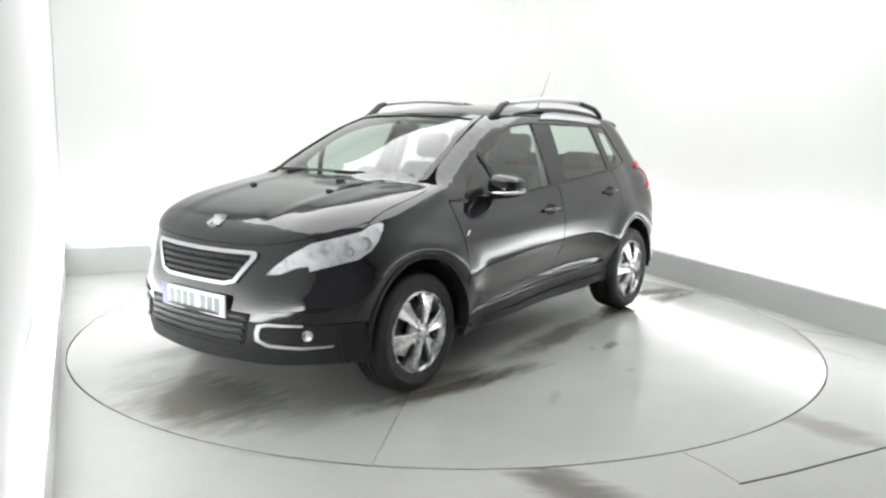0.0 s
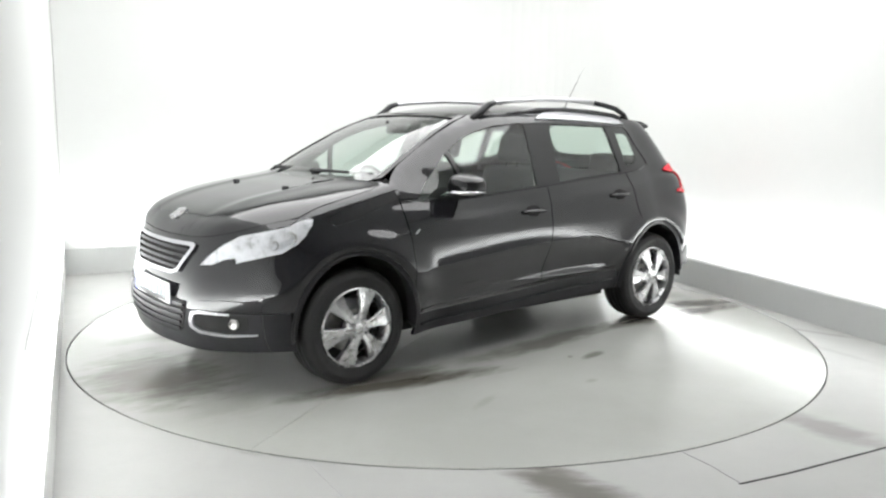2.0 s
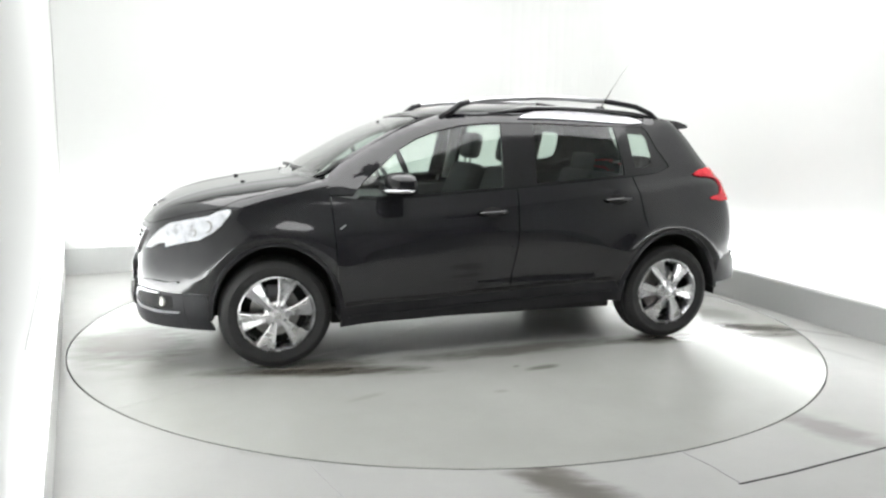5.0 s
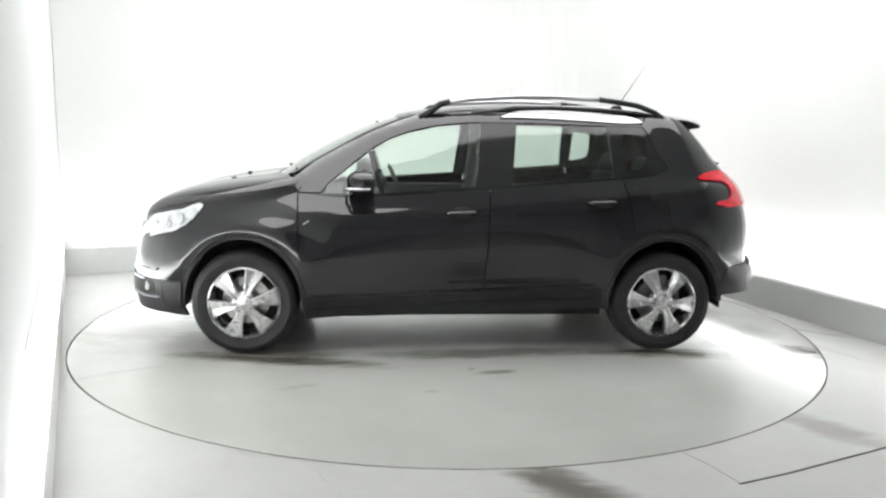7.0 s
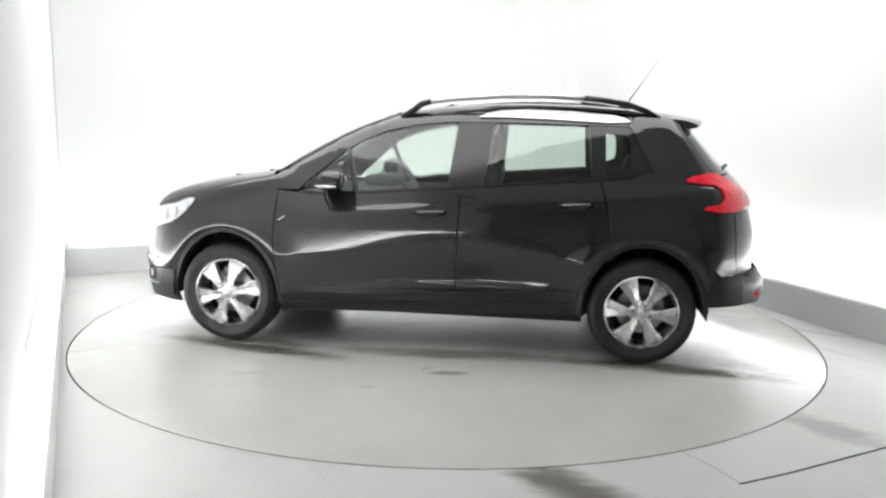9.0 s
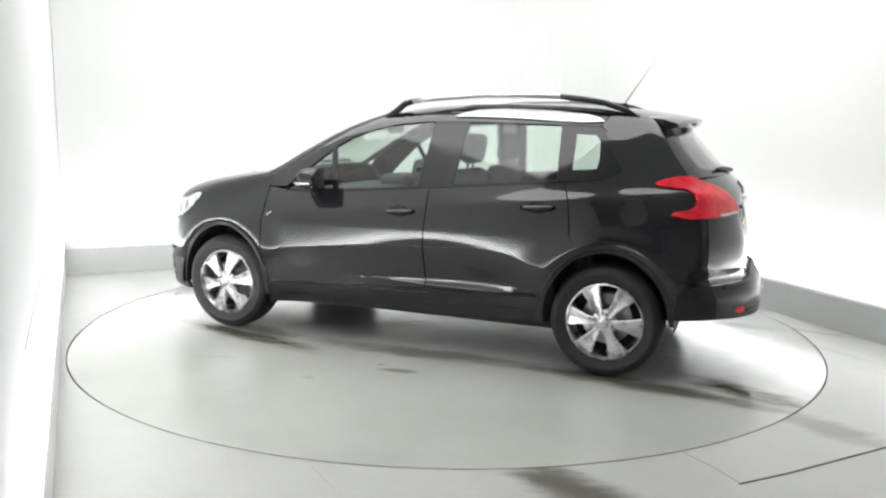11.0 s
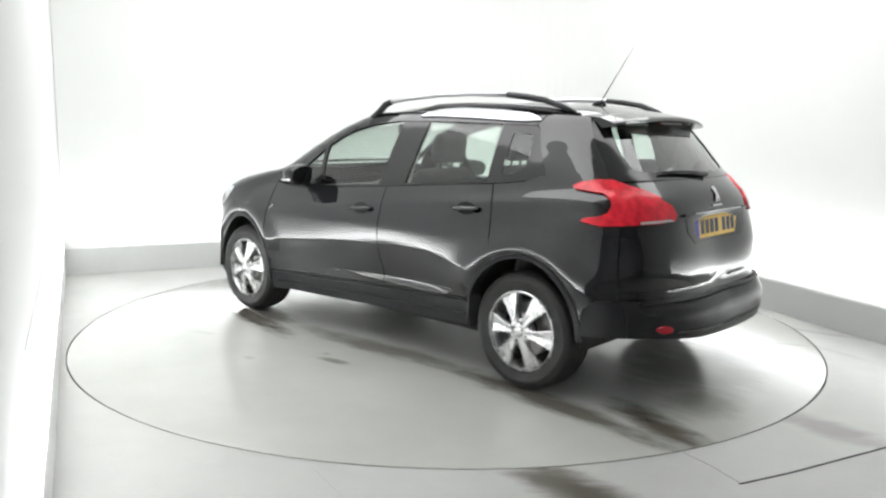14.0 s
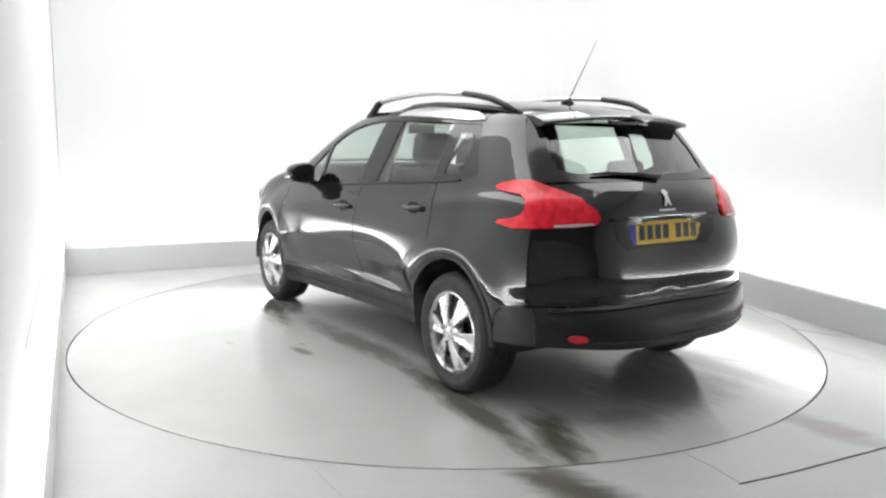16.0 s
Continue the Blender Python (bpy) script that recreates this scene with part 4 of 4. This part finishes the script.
    for s, ob in zip((1, -1), both("tail_lamp", lamp, "s", RED_LENS, car, "red claw-shaped tail lamp lens", off=0.012, thick=0.02, step=0.02)):
        panel("reverse_lamp", [("r", 0.62, 0.921), ("r", 0.55, 0.926), ("r", 0.46, 0.930), ("r", 0.45, 0.921), ("r", 0.55, 0.914), ("r", 0.62, 0.911)], "s", WHITE_LENS, ob, s, off=0.016, thick=0.01, step=0.03, label="clear reversing lamp strip")
    # tailgate recess, chrome bar, badge, plate, wiper, reflectors
    panel("plate_recess", mirrored([(0.0, 0.80), (0.27, 0.80), (0.33, 0.85), (0.34, 0.925), (0.0, 0.935)]), "r", GLOSS_BLACK, gate, off=0.002, thick=0.004)
    panel("tailgate_bar", mirrored([(0.0, 0.938), (0.28, 0.936), (0.36, 0.94), (0.36, 0.952), (0.28, 0.950), (0.0, 0.953)]), "r", GLOSS_BLACK, gate, off=0.016, thick=0.02)
    panel("chrome_strip", mirrored([(0.0, 0.953), (0.26, 0.950), (0.26, 0.953), (0.0, 0.9565)]), "r", SATIN, gate, off=0.017, thick=0.01)
    emblem = [(-0.024, 1.0), (-0.010, 1.0), (-0.004, 1.018), (0.010, 1.0), (0.026, 0.998), (0.016, 1.022), (0.012, 1.045), (0.020, 1.062), (0.004, 1.072), (-0.012, 1.068), (-0.024, 1.052), (-0.008, 1.048), (-0.012, 1.03)]
    panel("badge", emblem, "r", CHROME, gate, off=0.008, thick=0.008, step=0.02, label="small chrome emblem")
    panel("script_bar", [(-0.055, 0.975), (0.055, 0.975), (0.055, 0.983), (-0.055, 0.983)], "r", CHROME, gate, off=0.004, thick=0.004)
    number_plate(car, False)
    bm = bmesh.new()
    q = [surf("r", y, z) + Vector((-0.018, 0, 0.006)) for y, z in ((-0.02, 1.130), (0.10, 1.142), (0.27, 1.150), (0.36, 1.146))]
    tube(bm, q, [0.016, 0.013, 0.010, 0.006], 8, 0.8)
    part("rear_wiper", bm, BLACK_PLASTIC, car, "black rear wiper arm", True)
    both("reflector", [(0.565 + 0.042 * math.cos(a), 0.408 + 0.019 * math.sin(a) + 0.1 * 0.042 * math.cos(a)) for a in [2 * math.pi * k / 16 for k in range(16)]], "r", RED_LENS, car, "red bumper reflector", off=0.004, thick=0.01, step=0.05)
    panel("bumper_step", mirrored([(0.0, 0.545), (0.5, 0.543), (0.66, 0.54), (0.66, 0.528), (0.5, 0.531), (0.0, 0.533)]), "r", BLACK_PLASTIC, car, off=0.012, thick=0.02)
    panel("bumper_groove", mirrored([(0.0, 0.392), (0.4, 0.394), (0.5, 0.398), (0.5, 0.388), (0.4, 0.380), (0.0, 0.378)]), "r", GLOSS_BLACK, car, off=0.006, thick=0.012)

    # nose details
    ringo = [(0.0, 0.590), (0.22, 0.592), (0.285, 0.610), (0.378, 0.732), (0.38, 0.754), (0.365, 0.764), (0.20, 0.760), (0.0, 0.758)]
    ringi = [(0.0, 0.739), (0.20, 0.741), (0.345, 0.744), (0.348, 0.732), (0.265, 0.624), (0.21, 0.611), (0.0, 0.609)]
    panel("grille", mirrored(ringi[::-1]), "f", LINER, car, off=0.001, thick=0.005, label="dark recess of the front grille")
    grille = car.children[-1]
    panel("grille_surround", ringo + ringi, "f", CHROME, grille, 1, off=0.014, thick=0.02, step=0.04, label="bright silver grille surround")
    panel("grille_surround", ringo + ringi, "f", CHROME, grille, -1, off=0.014, thick=0.02, step=0.04, label="bright silver grille surround")
    for z, w in ((0.632, 0.262), (0.662, 0.285), (0.692, 0.308), (0.722, 0.33)):
        panel("grille_slat", mirrored([(0.0, z - 0.008), (w, z - 0.008), (w, z + 0.008), (0.0, z + 0.008)]), "f", GLOSS_BLACK, grille, off=0.010, thick=0.012, step=0.06)
    half = [(0.0, 0.302), (0.30, 0.305), (0.355, 0.325), (0.385, 0.475), (0.0, 0.475)]
    low = panel("lower_grille", mirrored(half), "f", LINER, car, off=0.003, thick=0.006, label="black slatted lower air intake")
    for k in range(5):
        z = 0.318 + 0.031 * k
        panel("intake_slat", mirrored([(0.0, z), (0.34 + 0.006 * k, z + 0.003), (0.34 + 0.006 * k, z + 0.018), (0.0, z + 0.015)]), "f", BLACK_PLASTIC, low, off=0.012, thick=0.012, step=0.08)
    number_plate(car, True)
    # headlamps wrap from the nose along the wing
    head = [("f", 0.44, 0.662), ("f", 0.47, 0.70), ("f", 0.53, 0.762), ("f", 0.60, 0.815), ("x", 1.62, 0.862), ("x", 1.56, 0.890), ("x", 1.515, 0.900), ("x", 1.497, 0.893), ("x", 1.51, 0.865), ("x", 1.55, 0.817), ("x", 1.60, 0.776), ("x", 1.67, 0.737),
            ("f", 0.665, 0.705), ("f", 0.61, 0.685), ("f", 0.605, 0.708), ("f", 0.56, 0.70), ("f", 0.50, 0.668)]
    for s, ob in zip((1, -1), both("headlamp", head, "s", LAMP_BOWL, car, "large clear swept-back headlamp", off=0.003, thick=0.01, step=0.025)):
        lens = panel("lens", head, "s", LENS, ob, s, off=0.014, thick=0.011, step=0.03)
        lens.visible_shadow = False
        for sx, z, rr in ((1.625, 0.81, 0.034), (1.70, 0.775, 0.025)):
            p = surf("x", sx, z)
            n = Vector((0.75, 0.62, 0.22)).normalized()
            bm = bmesh.new()
            lathe(bm, [(rr, 0.0), (rr * 0.95, 0.010), (rr * 0.8, 0.004), (rr * 0.5, -0.006), (0.0, -0.010)], 24, "z")
            bmesh.ops.transform(bm, matrix=Matrix.Translation(p - n * 0.002) @ n.to_track_quat("Z", "Y").to_matrix().to_4x4(), verts=bm.verts)
            if s < 0:
                bmesh.ops.scale(bm, vec=(1, -1, 1), verts=bm.verts)
                bmesh.ops.reverse_faces(bm, faces=bm.faces[:])
            part("reflector_bowl", bm, DISC, ob, "", True)
    # fog lamps in bright-edged bezels
    bez_o = [("f", 0.427, 0.365), ("f", 0.433, 0.42), ("f", 0.474, 0.437), ("f", 0.578, 0.437), ("f", 0.641, 0.427), ("f", 0.672, 0.42), ("f", 0.672, 0.355), ("f", 0.599, 0.335), ("f", 0.474, 0.342)]
    for s, ob in zip((1, -1), both("fog_lamp_bezel", bez_o, "s", LINER, car, "dark fog lamp recess with a bright edge", off=0.003, thick=0.006, step=0.05)):
        edge = [("f", 0.609, 0.437), ("f", 0.474, 0.442), ("f", 0.427, 0.43), ("f", 0.415, 0.39), ("f", 0.420, 0.352), ("f", 0.474, 0.328), ("f", 0.599, 0.320), ("f", 0.695, 0.330), ("f", 0.700, 0.337),
                ("f", 0.599, 0.332), ("f", 0.485, 0.342), ("f", 0.441, 0.362), ("f", 0.437, 0.39), ("f", 0.445, 0.418), ("f", 0.479, 0.428), ("f", 0.609, 0.429)]
        panel("bright_edge", edge, "s", SATIN, ob, s, off=0.012, thick=0.01, step=0.03)
        p = surf("f", 0.623, 0.385)
        n = Vector((0.85, 0.5, 0.0)).normalized()
        bm = bmesh.new()
        lathe(bm, [(0.027, -0.01), (0.027, 0.004), (0.023, 0.007), (0.019, 0.003), (0.0, 0.006)], 24, "z")
        bmesh.ops.transform(bm, matrix=Matrix.Translation(p + n * 0.002) @ n.to_track_quat("Z", "Y").to_matrix().to_4x4(), verts=bm.verts)
        if s < 0:
            bmesh.ops.scale(bm, vec=(1, -1, 1), verts=bm.verts)
            bmesh.ops.reverse_faces(bm, faces=bm.faces[:])
        part("fog_lamp", bm, DISC, ob, "round clear fog lamp", True)
    both("bumper_crease", [("f", 0.43, 0.468), ("f", 0.48, 0.492), ("f", 0.58, 0.502), ("f", 0.66, 0.498), ("f", 0.70, 0.508), ("f", 0.70, 0.498), ("f", 0.66, 0.482), ("f", 0.58, 0.484), ("f", 0.49, 0.474)], "s", PAINT, car,
         off=0.010, thick=0.014, step=0.03)
    # bonnet emblem and washer jets
    crest = [(1.955, -0.030), (1.962, -0.012), (1.938, -0.006), (1.960, 0.012), (1.955, 0.036), (1.925, 0.022), (1.905, 0.020), (1.885, 0.034), (1.872, 0.012), (1.876, -0.012), (1.890, -0.034), (1.905, -0.020), (1.915, -0.014), (1.930, -0.020)]
    panel("bonnet_badge", [(1.885 + (x - 1.92) * 0.8, y * 1.6) for x, y in crest], "h", CHROME, car, off=0.008, thick=0.008, step=0.02, label="silver bonnet emblem")
    disc = [(1.885 + 0.040 * math.cos(a), 0.052 * math.sin(a)) for a in [2 * math.pi * k / 24 for k in range(24)]]
    panel("badge_base", disc, "h", DISC, car, off=0.003, thick=0.004, step=0.02)
    for y in (-0.30, 0.30):
        bm = bmesh.new()
        p = surf("h", 1.40, y)
        box(bm, p - Vector((0.014, 0.018, 0.006)), p + Vector((0.014, 0.018, 0.012)), 0.005)
        part("washer_jet", bm, BLACK_PLASTIC, car)
    both("wing_badge", [(0.920, 0.790), (0.886, 0.813), (0.876, 0.809), (0.911, 0.785)], "x", CHROME, car, "small bright wing emblem", off=0.004, thick=0.005)
    # front wipers
    for pts in (((1.045, -0.45), (1.01, -0.15), (1.015, 0.15)), ((1.06, 0.02), (1.0, 0.35), (0.965, 0.52))):
        bm = bmesh.new()
        q = []
        for x, y in pts:
            z = float(np.interp(-x, -HOOD[int(abs(y) / 0.005)], HOOD_Z))
            q.append((x + 0.01, y * WIDE, max(z, 1.055) + 0.012))
        tube(bm, q, [0.014, 0.011, 0.008], 8, 0.8)
        part("wiper", bm, BLACK_PLASTIC, car, "black windscreen wiper", True)

    # mirrors
    for s in (1, -1):
        bm = bmesh.new()
        bmesh.ops.create_uvsphere(bm, u_segments=28, v_segments=18, radius=1.0)
        for v in bm.verts:
            c = v.co
            v.co = Vector([math.copysign(abs(a) ** 0.72, a) for a in c])
            v.co = Vector((max(v.co.x, -0.55) * 0.092, v.co.y * 0.098, v.co.z * 0.068))
            v.co.x -= 0.03 * (v.co.y / 0.098 + 1) * 0.5
            v.co.z *= 1 - 0.18 * (v.co.y / 0.098)
            v.co += Vector((0.58, 0.885, 1.035))
            v.co.y *= s
        if s < 0:
            bmesh.ops.reverse_faces(bm, faces=bm.faces[:])
        mir = part("door_mirror", bm, GLOSS_BLACK, car, "gloss black door mirror with a silver strip", True)
        bm = bmesh.new()
        tube(bm, [(0.52, 0.982 * s, 1.008), (0.60, 0.978 * s, 1.006), (0.655, 0.94 * s, 1.004), (0.675, 0.88 * s, 1.002), (0.672, 0.82 * s, 1.0)], [0.006, 0.010, 0.010, 0.010, 0.005], 8)
        part("silver_strip", bm, CHROME, mir, "", True)
        bm = bmesh.new()
        bmesh.ops.create_circle(bm, cap_ends=True, radius=1.0, segments=28)
        for v in bm.verts:
            v.co = Vector((0.522 - 0.012 * v.co.x, 0.885 + 0.078 * v.co.x, 1.037 + 0.055 * v.co.y))
            v.co.y *= s
        part("mirror_glass", bm, CHROME, mir, "silvered mirror glass")
        bm = bmesh.new()
        tube(bm, [(0.60, 0.73 * s, 0.965), (0.60, 0.80 * s, 0.975), (0.59, 0.88 * s, 1.0)], [0.04, 0.032, 0.03], 12, 0.6)
        part("mirror_arm", bm, GLOSS_BLACK, mir, "", True)
    # door handles
    for hx, hz in ((-0.015, 0.862), (-0.868, 0.928)):
        for s in (1, -1):
            # flat dark oval on the skin, painted shade of the hollow behind the handle
            oval = [(hx + 0.066 * math.cos(a), hz + 0.034 * math.sin(a)) for a in [2 * math.pi * k / 20 for k in range(20)]]
            cup = panel("handle_cup", oval, "x", LINER, car, s, off=0.003, thick=0.004, step=0.012)
            bm = bmesh.new()
            p0 = surf("x", hx + 0.095, hz - 0.003)
            p1, p2 = surf("x", hx, hz), surf("x", hx - 0.095, hz + 0.004)
            o = Vector((0, 0.012, 0))
            q = [p0 + o * 0.4, p0.lerp(p1, 0.3) + o * 1.9, p1 + o * 2.3, p2.lerp(p1, 0.3) + o * 2.0, p2 + o * 0.5]
            tube(bm, [(a.x, a.y * s, a.z) for a in q], [0.010, 0.014, 0.015, 0.015, 0.012], 10, 0.9)
            part("door_handle", bm, PAINT, car, "", True)

    # wheels
    build_wheel(car, HUB_X, 1, radians(12))
    build_wheel(car, -HUB_X, 1, radians(-4))
    build_wheel(car, HUB_X, -1, radians(20))
    build_wheel(car, -HUB_X, -1, radians(40))

    # underside, wheel housings and an added dark liner that stops light through panel gaps
    for shape in ([(0.86, 0.25), (0.86, 0.93), (0.4, 0.925), (-0.86, 1.02), (-0.86, 0.29)], [(1.66, 0.32), (1.66, 0.74), (1.5, 0.83), (0.86, 0.93), (0.86, 0.74), (1.62, 0.735)],
                  [(-0.86, 0.74), (-0.86, 1.02), (-1.2, 1.05), (-1.68, 1.05), (-1.76, 0.74)], [(-1.66, 0.36), (-1.66, 0.74), (-1.76, 0.74), (-1.78, 0.40)]):
        both("inner_skin", shape, "x", LINER, car, off=-0.045, thick=0.0, step=0.12)
    bm = bmesh.new()
    box(bm, (0.93, -0.46, 0.24), (1.66, 0.46, 0.60))
    box(bm, (-0.93, -0.66, 0.20), (0.93, 0.66, 0.30))
    box(bm, (-1.80, -0.56, 0.36), (-0.93, 0.56, 0.50))
    part("underbody", bm, LINER, car, "dark underbody")
    for hx in (HUB_X, -HUB_X):
        for s in (1, -1):
            bm = bmesh.new()
            prof = arch(hx, 0.37, 0.405, -5, 185, 20)
            a = [bm.verts.new((x, 0.83 * s, z)) for x, z in prof]
            b = [bm.verts.new((x, 0.50 * s, z)) for x, z in prof]
            for i in range(len(prof) - 1):
                bm.faces.new((a[i], a[i + 1], b[i + 1], b[i]))
            bm.faces.new(b)
            part("wheel_housing", bm, LINER, car)
    bm = bmesh.new()
    for x0, y0, x1, y1, r, z in ((-0.2, -0.2, -1.5, -0.3, 0.03, 0.24), (-1.55, -0.35, -1.85, -0.35, 0.07, 0.36)):
        tube(bm, [(x0, y0, z), ((x0 + x1) / 2, (y0 + y1) / 2, z), (x1, y1, z + 0.02)], r, 10)
    tube(bm, [(-1.2685, -0.6, 0.27), (-1.2685, 0.6, 0.27)], 0.04, 10)
    part("exhaust", bm, LINER, car, "dull dark exhaust pipe and silencer")

    # cabin
    bm = bmesh.new()
    box(bm, (0.40, -0.66, 0.62), (0.98, 0.66, 0.93), 0.06)
    dash = part("dashboard", bm, DASH, car, "dark vinyl dashboard", True)
    bm = bmesh.new()
    box(bm, (0.42, -0.56, 0.91), (0.66, -0.20, 1.01), 0.045)
    part("instrument_hood", bm, DASH, dash, "", True)
    bm = bmesh.new()
    lathe(bm, [(0.175 + 0.015 * math.cos(a), 0.015 * math.sin(a)) for a in [2 * math.pi * k / 10 for k in range(11)]], 40, "z")
    box(bm, (-0.05, -0.16, -0.02), (0.05, 0.16, 0.012), 0.01)
    box(bm, (-0.16, -0.03, -0.015), (0.0, 0.03, 0.01), 0.008)
    bmesh.ops.transform(bm, matrix=Matrix.Translation((0.33, -0.36, 0.92)) @ Matrix.Rotation(radians(-66), 4, "Y"), verts=bm.verts)
    part("steering_wheel", bm, DASH, car, "black steering wheel", True)
    bm = bmesh.new()
    box(bm, (0.40, -0.11, 1.315), (0.43, 0.11, 1.38), 0.012)
    tube(bm, [(0.43, 0, 1.36), (0.50, 0, 1.39)], 0.012, 8)
    part("cabin_mirror", bm, DASH, car, "", True)
    front_seat(car, 0.36)
    front_seat(car, -0.36)
    rear_bench(car)
    for s in (1, -1):
        # inner faces of the pillars and door tops
        bm = bmesh.new()
        y = 0.62 * s
        tube(bm, [(-0.23, 0.69 * s, 0.98), (-0.25, 0.625 * s, 1.18), (-0.255, 0.553 * s, 1.38)], 0.045, 8, 0.6)
        part("pillar_lining", bm, HEADLINING, car, "", True)
        bm = bmesh.new()
        box(bm, (-0.95, min(0.69 * s, 0.73 * s), 0.55), (0.85, max(0.69 * s, 0.73 * s), 0.93), 0.015)
        part("door_lining", bm, DASH, car, "", True)
    bm = bmesh.new()
    box(bm, (-1.70, -0.60, 0.98), (-1.32, 0.60, 1.0), 0.008)
    part("parcel_shelf", bm, DASH, car)
    return car


def number_plate(car, front):
    """Plate with plain bars for its writing."""
    x, z, s = (2.046, 0.492, 1) if front else (-1.922, 0.874, -1)
    m = Matrix.Translation((x, 0, z)) @ Matrix.Rotation(radians(0 if front else 8), 4, "Y") @ (Matrix.Identity(4) if front else Matrix.Rotation(math.pi, 4, "Z"))

    def put(name, lo, hi, mat, parent, label="", bev=0.0):
        bm = bmesh.new()
        box(bm, lo, hi, bev, None)
        bmesh.ops.transform(bm, matrix=m, verts=bm.verts)
        return part(name, bm, mat, parent, label)

    plate = put("number_plate", (-0.006, -0.26, -0.0555), (0.0, 0.26, 0.0555), PLATE_WHITE if front else PLATE_YELLOW, car,
                "white front plate with plain bars" if front else "yellow rear plate with plain dark bars")
    # seen from outside, the band is at the reader's left
    put("blue_band", (0.0, -0.258, -0.053), (0.0012, -0.215, 0.053), PLATE_BLUE, plate)
    ink = PLATE_GREY if front else PLATE_INK
    y = -0.195
    for k in range(7):
        if k == 4:
            y += 0.035
        put("plate_bar", (0.0, y, -0.036), (0.0016, y + 0.040, 0.036), ink, plate)
        y += 0.056


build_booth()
TURNTABLE = build_table()
CAR = build_car()


def motions():
    """The table turns and carries the car round with it."""
    walk(TURNTABLE, [(t, pose(0, 0, 0, 0, 0, a)) for t, a in TURN])
    walk(CAR, [(t, pose(0, 0, 0, 0, 0, a) @ Matrix.Translation(OFFSET)) for t, a in TURN])


motions()
